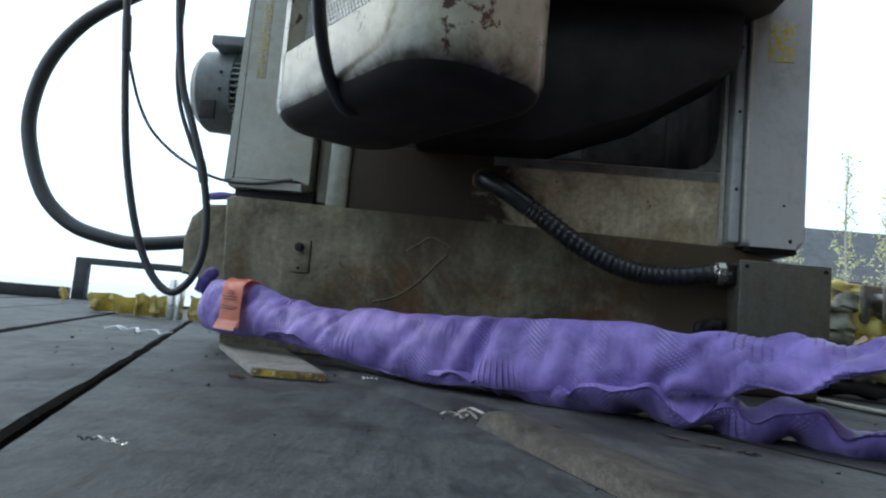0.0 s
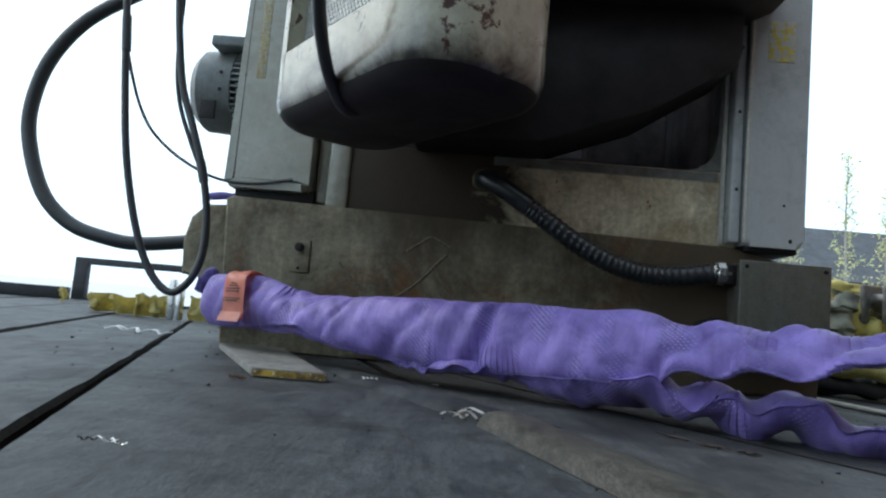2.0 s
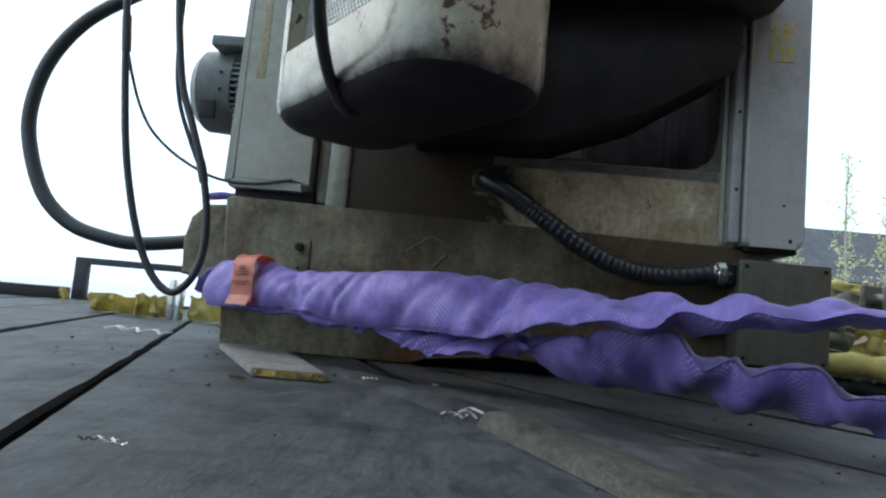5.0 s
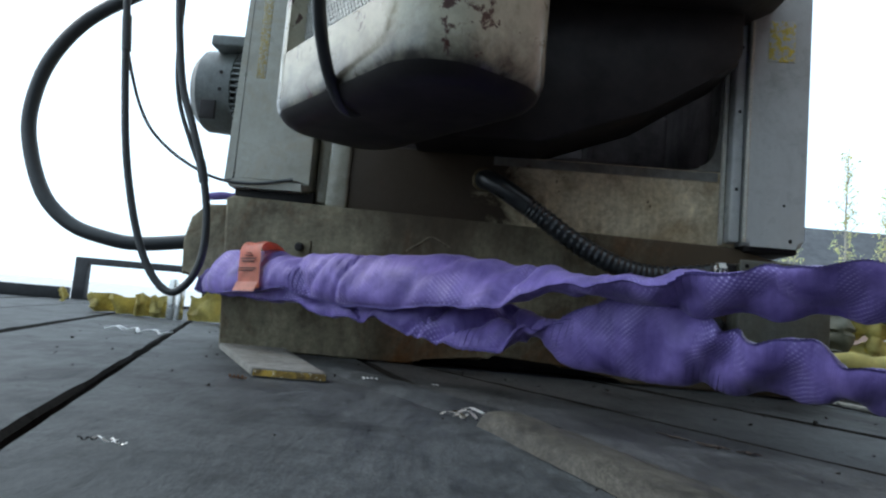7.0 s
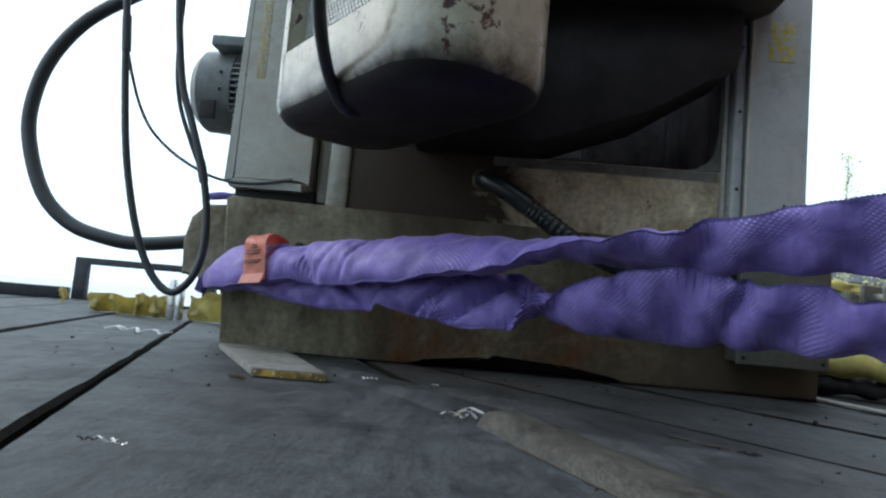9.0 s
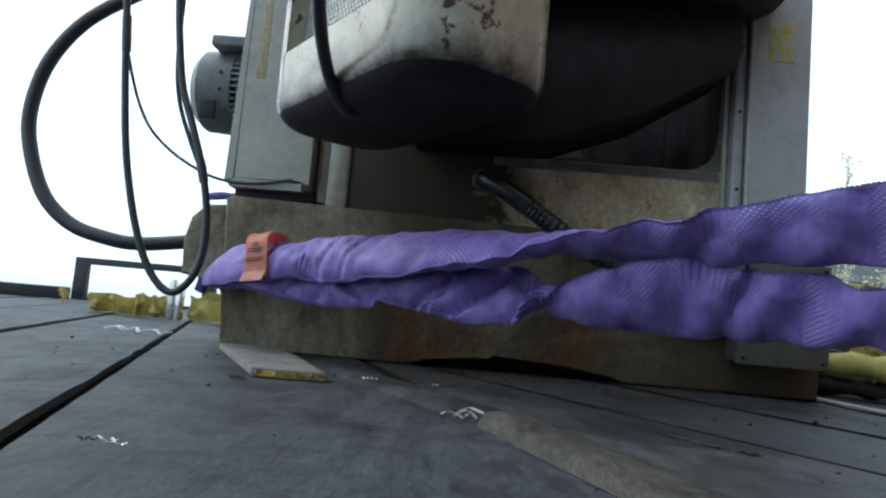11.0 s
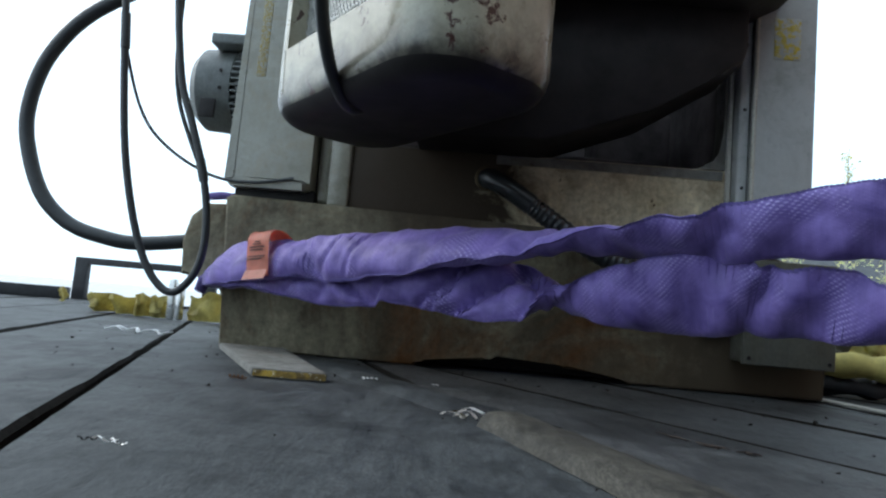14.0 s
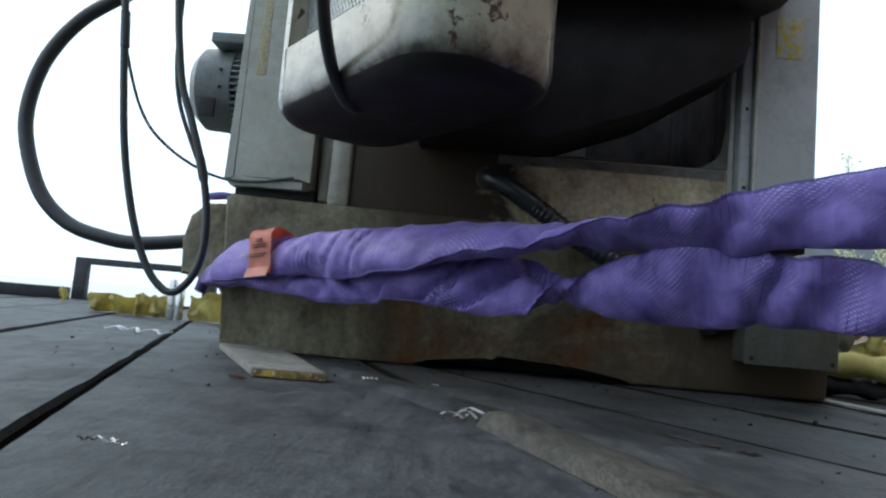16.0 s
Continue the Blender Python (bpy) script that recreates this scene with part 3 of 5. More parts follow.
# chalk lines drawn on the foot
def chalk(points, width=0.0045):
    bm = bmesh.new()
    path = smooth_path([(u, -0.0012, z) for u, z in points], 6)
    last = None
    for i, p in enumerate(path):
        d = (path[min(i + 1, len(path) - 1)] - path[max(i - 1, 0)]).normalized()
        o = Vector((-d.z, 0, d.x)) * width * (0.5 + 0.25 * noise.noise((i * 0.7, p.x * 40, 2)))
        row = [bm.verts.new(p + s * o + Vector((0, -0.0006 if s == 0 else 0.0008, 0))) for s in (-1, 0, 1)]
        if last:
            for k in (0, 1):
                bm.faces.new((last[k], last[k + 1], row[k + 1], row[k]))
        last = row
    return part("chalk_mark", bm, CHALK, machine, "pale scratched chalk line")


chalk([(0.297, 0.185), (0.321, 0.201), (0.339, 0.211), (0.37, 0.196)])
chalk([(0.365, 0.184), (0.346, 0.164), (0.322, 0.136), (0.287, 0.109), (0.25, 0.097)])
chalk([(0.346, 0.162), (0.364, 0.134), (0.387, 0.099)])
chalk([(0.188, 0.157), (0.22, 0.122), (0.246, 0.092)])

# left side: gear case, motor, hoses and cables
bm = bmesh.new()
prism(bm, [(-0.104, 0.118), (-0.03, 0.108), (-0.03, 0.085), (0.0, 0.08), (0.0, 0.25), (-0.072, 0.246), (-0.098, 0.222), (-0.108, 0.18)], 0.06, 0.3, 0.006, 3)
part("gear_case", bm, CAST, machine, "greenish brown gear case beside the foot")
motor = part("motor", (lambda b: (disc(b, (-0.085, 0.24, 0.5), (1, 0, 0), 0.082, 0.12, 28), b)[1])(bmesh.new()), MOTOR, machine, "small blue-grey electric motor")
bm = bmesh.new()
rings = []
for x, r in ((-0.178, 0.05), (-0.182, 0.068), (-0.166, 0.083), (-0.1, 0.087), (-0.096, 0.086), (-0.096, 0.078)):
    rings.append([bm.verts.new((x, 0.24 + r * math.cos(2 * math.pi * k / 32), 0.505 + r * math.sin(2 * math.pi * k / 32))) for k in range(32)])
for a, b in zip(rings, rings[1:]):
    for k in range(32):
        bm.faces.new((a[k], a[(k + 1) % 32], b[(k + 1) % 32], b[k]))
bm.faces.new(rings[0])
part("fan_cover", bm, MOTOR, motor, "speckled blue-grey fan cover", 30)
for k in range(22):
    a = math.pi * (0.55 + 0.9 * k / 21)
    bm = bmesh.new()
    c, s = math.cos(a), math.sin(a)
    n = Vector((0, s, -c)) * 0.0016
    e0, e1 = Vector((0, 0.24, 0.5)) + Vector((0, c, s)) * 0.078, Vector((0, 0.24, 0.5)) + Vector((0, c, s)) * 0.093
    vs = [bm.verts.new(e + g * n + Vector((x, 0, 0))) for x in (-0.092, 0.03) for e, g in ((e0, -1), (e0, 1), (e1, 1), (e1, -1))]
    for f in ((0, 1, 2, 3), (7, 6, 5, 4), (0, 4, 5, 1), (1, 5, 6, 2), (2, 6, 7, 3), (3, 7, 4, 0)):
        bm.faces.new([vs[i] for i in f])
    part("cooling_fin", bm, MOTOR, motor)
block("motor_hood", -0.138, -0.06, 0.145, 0.26, 0.572, 0.594, MOTOR, motor, 0.004, "chipped motor bracket")
block("motor_plate", -0.146, -0.116, 0.146, 0.1535, 0.425, 0.462, DARKMETAL, motor, 0.001, "dark rating plate")
for y, z in ((0.152, 0.52), (0.153, 0.486)):
    bolt("screw", (-0.113, y, z), (0, -1, 0), 0.004, 0.004, DARKMETAL, motor)
LOOP = [(-0.16, 0.05, 0.66), (-0.255, 0.05, 0.614), (-0.335, 0.05, 0.56), (-0.389, 0.05, 0.486), (-0.411, 0.05, 0.405), (-0.406, 0.05, 0.332), (-0.368, 0.05, 0.241), (-0.314, 0.055, 0.19),
        (-0.249, 0.06, 0.17), (-0.187, 0.07, 0.165), (-0.09, 0.09, 0.18)]
pipe("hose_loop", LOOP, 0.0128, RUBBER, machine, "thick black rubber hose in a wide loop", sides=16)
CABLE = [(-0.225, -0.04, 0.7), (-0.21, -0.04, 0.573), (-0.193, -0.04, 0.421), (-0.174, -0.04, 0.297), (-0.144, -0.04, 0.186), (-0.111, -0.04, 0.115), (-0.074, -0.04, 0.084), (-0.044, -0.04, 0.105),
         (-0.028, -0.04, 0.15), (-0.029, -0.04, 0.215), (-0.045, -0.04, 0.288), (-0.071, -0.04, 0.362), (-0.098, -0.04, 0.438), (-0.12, -0.04, 0.579), (-0.125, -0.04, 0.7)]
pipe("cable_loop", CABLE, 0.0062, RUBBER, machine, "hanging loop of black cable")
pipe("cable_tape", [(-0.2055, -0.04, 0.54), (-0.199, -0.04, 0.48)], 0.0078, RUBBER, machine, "taped cable joint")
pipe("cable_tape", [(-0.04, -0.04, 0.268), (-0.05, -0.04, 0.303)], 0.0078, RUBBER, machine, "taped cable joint")
pipe("cable_strand", [(-0.114, -0.036, 0.58), (-0.112, -0.034, 0.47), (-0.1, -0.034, 0.40), (-0.075, -0.036, 0.34), (-0.05, -0.038, 0.29)], 0.0036, RUBBER, machine, "second thin cable beside the loop")
pipe("thin_cable", [(-0.205, -0.03, 0.6), (-0.212, -0.03, 0.53), (-0.19, -0.02, 0.432), (-0.163, -0.01, 0.367), (-0.123, -0.005, 0.326), (-0.07, -0.008, 0.295), (-0.019, -0.012, 0.278), (0.04, -0.014, 0.277),
                    (0.098, -0.012, 0.288)], 0.0027, RUBBER, machine, "thin black cable")

# overhanging head, turned on its pivot


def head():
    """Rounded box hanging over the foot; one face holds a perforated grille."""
    return part("head", head_shell(0.39, 0.2, 0.316, 0.62, 0.034), [HEAD, DARKMETAL], machine, "chipped cream overhanging head with rounded corners and shade coloured into its underside", 40)


def head_shell(w, d, z0, z1, r):
    bm = bmesh.new()
    box(bm, 0, w, 0, d, z0, z1)
    ups = [e for e in bm.edges if abs(e.verts[0].co.z - e.verts[1].co.z) > 0.1]
    bmesh.ops.bevel(bm, geom=ups, offset=0.075, segments=9, profile=0.5, affect="EDGES")
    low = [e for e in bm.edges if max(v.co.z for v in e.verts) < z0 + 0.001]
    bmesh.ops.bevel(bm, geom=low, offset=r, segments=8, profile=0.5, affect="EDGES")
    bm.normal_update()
    # faces that look down get black: their shade is put into the colour
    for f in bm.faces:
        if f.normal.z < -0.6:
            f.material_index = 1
    # recess for the grille in the long face
    wall = max((f for f in bm.faces if f.normal.y < -0.99), key=lambda f: f.calc_area())
    rim = sorted(wall.verts, key=lambda v: (v.co.z > 0.5, v.co.x * (-1 if v.co.z > 0.5 else 1)))
    bm.faces.remove(wall)
    mouth = [(0.083, 0.405), (0.324, 0.405), (0.324, 0.612), (0.083, 0.612)]
    lip = [bm.verts.new((x, 0, z)) for x, z in mouth]
    soft = [bm.verts.new((x + sx * 0.003, 0.0035, z + sz * 0.003)) for (x, z), sx, sz in zip(mouth, (1, -1, -1, 1), (1, 1, -1, -1))]
    deep = [bm.verts.new((v.co.x, 0.034, v.co.z)) for v in soft]
    for a, b in ((rim, lip), (lip, soft), (soft, deep)):
        for i in range(4):
            bm.faces.new((a[i], a[(i + 1) % 4], b[(i + 1) % 4], b[i]))
    bm.faces.new(deep)
    bm.normal_update()
    return bm


# the head's own frame: x along its long face away from the near corner, y into it
HEAD_AT = Vector((-0.034, 0.585, 0))
HX = Vector((-0.212, 0.28, 0)).normalized()
HY = Vector((0.28, 0.212, 0)).normalized()
M2W = machine.matrix_basis.copy()
HEADM = M2W.inverted() @ Matrix(((HX.x, HY.x, 0, HEAD_AT.x), (HX.y, HY.y, 0, HEAD_AT.y), (0, 0, 1, 0), (0, 0, 0, 1)))
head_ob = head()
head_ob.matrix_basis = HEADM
# grille let into the long face
bm = bmesh.new()
prism(bm, rounded(0.087, 0.32, 0.409, 0.608, 0.004), 0.03, 0.0335)
# dark sheet gives the mesh holes the shade of a hollow
part("grille_backing", bm, CAVITY, head_ob, "dark sheet in place of the shaded opening behind the grille")
bm = bmesh.new()
for k in range(-16, 56):
    for sgn in (1, -1):
        x0 = 0.085 + k * 0.0075
        a, b = Vector((x0, 0.024, 0.41)), Vector((x0 + sgn * 0.11, 0.024, 0.41 + 0.197))
        # keep strands inside the opening
        pts = [a.lerp(b, s / 14) for s in range(15)]
        pts = [p for p in pts if 0.0875 < p.x < 0.3195]
        if len(pts) > 1:
            d = (pts[-1] - pts[0]).normalized()
            o = Vector((-d.z, 0, d.x)) * 0.0009
            vs = [bm.verts.new(p) for p in (pts[0] - o, pts[0] + o, pts[-1] + o, pts[-1] - o)]
            ws = [bm.verts.new(v.co + Vector((0, 0.0016, 0))) for v in vs]
            bm.faces.new(vs), bm.faces.new(ws[::-1])
            for i in range(4):
                bm.faces.new((vs[i], vs[(i + 1) % 4], ws[(i + 1) % 4], ws[i]))
tagged(part("grille", bm, GRILLE, head_ob, "perforated light grey metal grille"), kind="stuff")

# cable hanging before the head, table and bracket above the chamber
def to_machine(p):
    return M2W.inverted() @ Vector(p)


pipe("head_cable", [to_machine(p) for p in ((-0.128, 0.6, 0.5), (-0.142, 0.62, 0.43), (-0.147, 0.66, 0.38), (-0.141, 0.72, 0.335), (-0.125, 0.77, 0.316), (-0.1, 0.81, 0.34))], 0.0072, RUBBER, machine, "black cable hanging under the head")
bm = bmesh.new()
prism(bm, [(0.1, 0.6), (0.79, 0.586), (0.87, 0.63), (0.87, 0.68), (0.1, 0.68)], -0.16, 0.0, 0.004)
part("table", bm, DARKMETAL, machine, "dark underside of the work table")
bm = bmesh.new()
prism(bm, [(0.5, 0.36), (0.66, 0.42), (0.732, 0.468), (0.79, 0.505), (0.797, 0.53), (0.797, 0.59), (0.3, 0.6), (0.3, 0.36)], -0.1, 0.04, 0.01)
part("table_bracket", bm, DARKMETAL, machine, "dark cast table bracket")
block("arm", 0.3, 0.47, -0.2, 0.05, 0.42, 0.62, DARKMETAL, machine, 0.02, "dark arm behind the head")

# ---- loose things on the deck ----
bm = bmesh.new()
board_pts = [Vector((-0.345, 1.085, 0)), Vector((-0.2, 0.752, 0)), Vector((-0.117, 0.757, 0)), Vector((-0.24, 1.085, 0))]
lo = [bm.verts.new(p + Vector((0, 0, 0.001))) for p in board_pts]
hi = [bm.verts.new(p + Vector((0, 0, 0.0105))) for p in board_pts]
bm.faces.new(lo[::-1]), bm.faces.new(hi)
for i in range(4):
    f = bm.faces.new((lo[i], lo[(i + 1) % 4], hi[(i + 1) % 4], hi[i]))
    f.material_index = 1 if i == 1 else 0
bmesh.ops.bevel(bm, geom=list(bm.edges), offset=0.0012, segments=2, affect="EDGES")
tagged(part("board", bm, [BOARD, BOARDEND]), "grey offcut board with a mustard painted end", "board")


def swarf(at, size, turns, mat, label, seed, lie=0):
    """A small curl of metal cut off a lathe."""
    rnd = random.Random(seed)
    bm = bmesh.new()
    last = None
    n = turns * 9
    for i in range(n + 1):
        a = 2 * math.pi * i / 9
        r = size * (0.22 + 0.05 * rnd.random())
        x = size * (i / n - 0.5) * 2
        row = [bm.verts.new((x + k, r * math.cos(a), r + r * math.sin(a))) for k in (-size * 0.1, size * 0.16)]
        if last:
            bm.faces.new((last[0], last[1], row[1], row[0]))
        last = row
    bmesh.ops.solidify(bm, geom=bm.faces[:], thickness=0.0004)
    ob = part("metal_chip", bm, mat)
    ob.matrix_basis = pose(*at, 0, 0, lie)
    tagged(ob, label, "metal chip", "metal chips on the deck")


swarf((-0.181, 0.386, 0.001), 0.0065, 1, CHIP, "bright curled metal shaving on the deck", 1, 15)
swarf((-0.173, 0.384, 0.001), 0.006, 1, CHIP, "bright curled metal shaving on the deck", 12, -20)
swarf((-0.191, 0.386, 0.001), 0.005, 2, DARKMETAL, "dark curled metal shaving on the deck", 11, 20)
swarf((0.024, 0.578, 0.001), 0.014, 1, CHIP, "bright curled metal shaving beside the batten", 2, 35)
swarf((0.036, 0.575, 0.001), 0.018, 1, CHIP, "large bright metal shaving beside the batten", 31, 48)
swarf((0.046, 0.583, 0.001), 0.02, 1, CHIP, "large bright metal shaving leaning on the batten", 33, 15)
swarf((0.03, 0.588, 0.001), 0.012, 1, BRASS, "dull brassy metal shaving beside the batten", 3, -30)
swarf((-0.207, 0.722, 0.001), 0.009, 4, RUSTCHIP, "rusty curled metal shaving on the deck", 4, 0)
swarf((-0.072, 0.795, 0.002), 0.01, 4, CHIP, "thin bright metal shaving on the deck", 5, 0)
swarf((0.005, 0.82, 0.001), 0.004, 2, CHIP, "thin bright metal shaving on the deck", 6, 0)
pipe_pts = [(-0.64 + 0.135 * s / 10, 1.32 - 0.004 * s + 0.012 * math.sin(s * 1.9), 0.003 + 0.005 * abs(math.sin(s * 2.1))) for s in range(11)]
for off, nm in ((0, "white"), (0.02, "white")):
    bm = bmesh.new()
    tube(bm, [(x, y + off * math.sin(x * 60), z) for x, y, z in pipe_pts], 0.0014, 6, 4)
    tagged(part("string", bm, STRING), "frayed white plastic string on the deck", "string")

# dirt crumbs and dark splinters on the deck
rnd = random.Random(5)
bm = bmesh.new()
for _ in range(240):
    x, y = rnd.uniform(-0.75, 0.55), rnd.uniform(0.36, 1.7)
    s = rnd.choice((0.0012, 0.0016, 0.002, 0.003)) * (0.7 + 0.4 * y)
    vs = [bm.verts.new((x + rnd.uniform(-s, s), y + rnd.uniform(-s, s), rnd.uniform(0.0005, s * 1.2))) for _ in range(6)]
    bmesh.ops.convex_hull(bm, input=vs)
tagged(part("dirt_crumb", bm, DIRT, None, "", 20), "scattered dark dirt crumbs on the deck", "dirt", kind="stuff")
for x0, y0, x1, y1, w in ((0.2, 0.592, 0.22, 0.566, 0.0008), (0.223, 0.56, 0.24, 0.541, 0.0012), (0.243, 0.536, 0.258, 0.525, 0.001), (0.43, 0.75, 0.45, 0.79, 0.0018)):
    bm = bmesh.new()
    tube(bm, [(x0 + (x1 - x0) * k / 6 + rnd.gauss(0, 0.0015), y0 + (y1 - y0) * k / 6 + rnd.gauss(0, 0.002), 0.0012 + 0.001 * rnd.random()) for k in range(7)], lambda s: w * (0.4 + 0.8 * math.sin(3.1 * s)), 6, 3)
    tagged(part("splinter", bm, BROWNDIRT if x0 < 0.4 else DIRT), "thin dark brown wood splinter lying on the deck", "splinter", "splinters on the deck")

# rear rail and frame of the lorry
rail = thing("rear_rail", "black steel rail along the end of the deck", "rail", kind="structure")
block("rail_bar", -1.62, -0.72, 3.42, 3.48, 0.001, 0.055, BLACKIRON, rail, 0.004).matrix_basis = pose(0, 0, 0, 0, 0, TURN)
stand = thing("steel_frame", "black angle-steel frame standing on the deck", "frame", (-1.75, 3.2, 0))
for u in (0, 0.62):
    block("post", u, u + 0.06, 0, 0.04, 0.001, 0.2, BLACKIRON, stand, 0.003)
block("top_bar", 0, 0.68, 0.001, 0.041, 0.17, 0.203, BLACKIRON, stand, 0.003)
block("foot_bar", 0.061, 0.619, 0, 0.04, 0.001, 0.012, BLACKIRON, stand, 0.003)


def strap(name, points, width, label, seed, mat=YELLOW, lean=0.0):
    """Webbing standing on edge or lying in folds along a path."""
    rnd = random.Random(seed)
    bm = bmesh.new()
    path = smooth_path(points, 8)
    last = None
    for i, p in enumerate(path):
        d = (path[min(i + 1, len(path) - 1)] - path[max(i - 1, 0)]).normalized()
        side = d.cross(Vector((0, 0, 1))).normalized()
        tilt = lean + 0.4 * noise.noise((i * 0.2, seed, 0))
        up = Vector((0, 0, 1)) * math.cos(tilt) + side * math.sin(tilt)
        tall = width * (0.92 + 0.2 * noise.noise((i * 0.23, seed, 5.5)))
        row = [bm.verts.new(p + up * tall * k + side * 0.03 * math.sin(k * 3.1) * noise.noise((i * 0.3, seed, k * 2))) for k in (0, 0.25, 0.5, 0.75, 1)]
        if last:
            for k in range(4):
                bm.faces.new((last[k], last[k + 1], row[k + 1], row[k]))
        last = row
    bmesh.ops.solidify(bm, geom=bm.faces[:], thickness=0.003)
    return tagged(part(name, bm, mat), label, "strap", "yellow lashing straps")


strap("lashing_strap", [(-1.07, 2.12, 0.002), (-1.03, 2.03, 0.002), (-1.0, 2.12, 0.004), (-0.96, 2.02, 0.002), (-0.91, 2.08, 0.002), (-0.885, 2.02, 0.002)], 0.062, "yellow lashing strap heaped in folds on the deck", 1, lean=0.35)
strap("lashing_strap", [(-0.9, 2.0, 0.002), (-0.875, 1.96, 0.002), (-0.85, 2.0, 0.003), (-0.82, 1.95, 0.002), (-0.795, 1.98, 0.002)], 0.066, "yellow lashing strap standing on edge on the deck", 2)
strap("lashing_strap", [(-0.735, 1.99, 0.002), (-0.69, 1.95, 0.002), (-0.6, 1.95, 0.004), (-0.45, 1.93, 0.002)], 0.08, "dirty yellow lashing strap behind the machine", 3)
strap("lashing_strap", [(-1.53, 2.72, 0.002), (-1.5, 2.7, 0.002), (-1.49, 2.66, 0.002)], 0.06, "yellow strap end sticking up from the deck", 4)
ratchet = thing("ratchet", "bright steel strap ratchet standing on the deck", "ratchet", (-0.768, 1.93, 0))
block("handle", -0.01, 0.01, 0, 0.02, 0.001, 0.118, STEEL, ratchet, 0.003)
block("frame", 0.018, 0.03, 0.0, 0.03, 0.001, 0.095, STEEL, ratchet, 0.004)
bolt("spindle", (-0.015, 0.012, 0.098), (1, 0, 0), 0.01, 0.05, STEEL, ratchet, "", 14)

# right side: straps, ratchet, pale strip
def soft_roll(points, radius, squash, label, seed, mat=None):
    """A strap rolled or folded into a soft bulging length."""
    bm = bmesh.new()
    tube(bm, points, lambda s: radius * (0.75 + 0.35 * noise.noise((s * 6, seed, 0))), 24, 14)
    bm.normal_update()
    for v in bm.verts:
        fold = abs(noise.noise(Vector((v.co.x * 9, v.co.y * 9, v.co.z * 26)) + Vector((seed, 0, 0))))
        v.co += v.normal * radius * (0.35 * noise.noise(v.co * 22 + Vector((seed, 0, 0))) - 0.9 * max(0, 0.16 - fold) / 0.16 * 0.35)
    low = min(v.co.z for v in bm.verts)
    for v in bm.verts:
        v.co.z = low + (v.co.z - low) * squash
    return tagged(part("lashing_strap", bm, mat or FABRIC, None, "", 50), label, "strap", "yellow lashing straps")


FABRIC = plain("yellow_strap_fabric", (0.56, 0.48, 0.15), 0.65, 0, 0.35, 22)
SHADEROLL = plain("black_shade_roll", (0.02, 0.02, 0.022), 0.6, 0, 0.4, 20)
CANVAS = plain("grey_green_canvas", (0.2, 0.21, 0.17), 0.8, 0, 0.5, 25)
# the shadow beneath the strap, made as a black roll
tagged(soft_roll([(0.62, 1.3, 0.02), (0.74, 1.22, 0.02), (0.9, 1.22, 0.02), (1.2, 1.22, 0.02)], 0.028, 1.0, "black roll in place of the deep shade under the yellow strap", 15, SHADEROLL), category="tarpaulin")
soft_roll([(0.66, 1.27, 0.06), (0.75, 1.2, 0.058), (0.9, 1.2, 0.055), (1.2, 1.2, 0.06)], 0.03, 1.0, "bulging yellow lashing strap beside the machine", 5)
soft_roll([(0.68, 1.4, 0.05), (0.85, 1.36, 0.05), (1.05, 1.4, 0.05), (1.3, 1.4, 0.05)], 0.06, 1.0, "dirty yellow lashing strap heaped on the deck", 6)
soft_roll([(0.74, 1.42, 0.14), (0.86, 1.38, 0.15), (1.0, 1.4, 0.14), (1.3, 1.4, 0.13)], 0.05, 1.0, "yellow lashing strap folded over the heap", 7)
soft_roll([(0.8, 1.4, 0.21), (0.86, 1.39, 0.205), (0.93, 1.4, 0.17), (0.98, 1.38, 0.1)], 0.03, 1.0, "yellow lashing strap bent over the heap", 9)
soft_roll([(0.93, 1.35, 0.2), (0.98, 1.36, 0.16), (1.08, 1.4, 0.13)], 0.035, 1.0, "faded yellow lashing strap on the heap", 12)
tagged(soft_roll([(0.79, 1.33, 0.06), (0.8, 1.33, 0.13), (0.815, 1.34, 0.2)], 0.034, 1.0, "grey-green canvas sleeve among the straps", 8, CANVAS), category="sleeve")
soft_roll([(0.88, 1.36, 0.02), (0.87, 1.34, 0.08), (0.885, 1.35, 0.15)], 0.022, 1.0, "dark folded lashing strap hanging down the heap", 10)
claw = thing("ratchet", "worn steel strap ratchet on the strap heap", "ratchet", (0.9, 1.31, 0.19), 25)
block("frame", -0.03, 0.05, 0, 0.012, -0.05, 0.03, WORNSTEEL, claw, 0.005)
block("frame", -0.03, 0.05, 0.045, 0.057, -0.05, 0.03, WORNSTEEL, claw, 0.005)
bolt("spindle", (0.0, -0.006, 0.0), (0, 1, 0), 0.013, 0.07, WORNSTEEL, claw, "", 14)
block("handle", 0.03, 0.13, 0.01, 0.046, 0.005, 0.018, WORNSTEEL, claw, 0.004)
strip = block("wood_strip", -0.009, 0.009, -0.35, 0.16, 0.0, 0.005, PALEWOOD, None, 0.0015)
strip.matrix_basis = pose(0.633, 1.0, 0.001, 0, 0, 7)
tagged(strip, "pale thin wooden strip on the deck", "strip")

# ---- distance ----
# out-of-view wall added to cut the light from the right
shade_wall = thing("shade_wall", "plain unseen wall added to darken the right side", "building", (2.1, -5.5, -1.25), kind="structure")
block("wall", 0, 0.3, 0, 7.6, 0, 6.6, BRICK, shade_wall, 0.01)

house = thing("house", "low house with a grey slate hipped roof", "house", (15.6, 32, -1.25))
block("wall", 0.6, 13.4, 0.6, 7.4, 0, 4.6, BRICK, house, 0.02)
bm = bmesh.new()
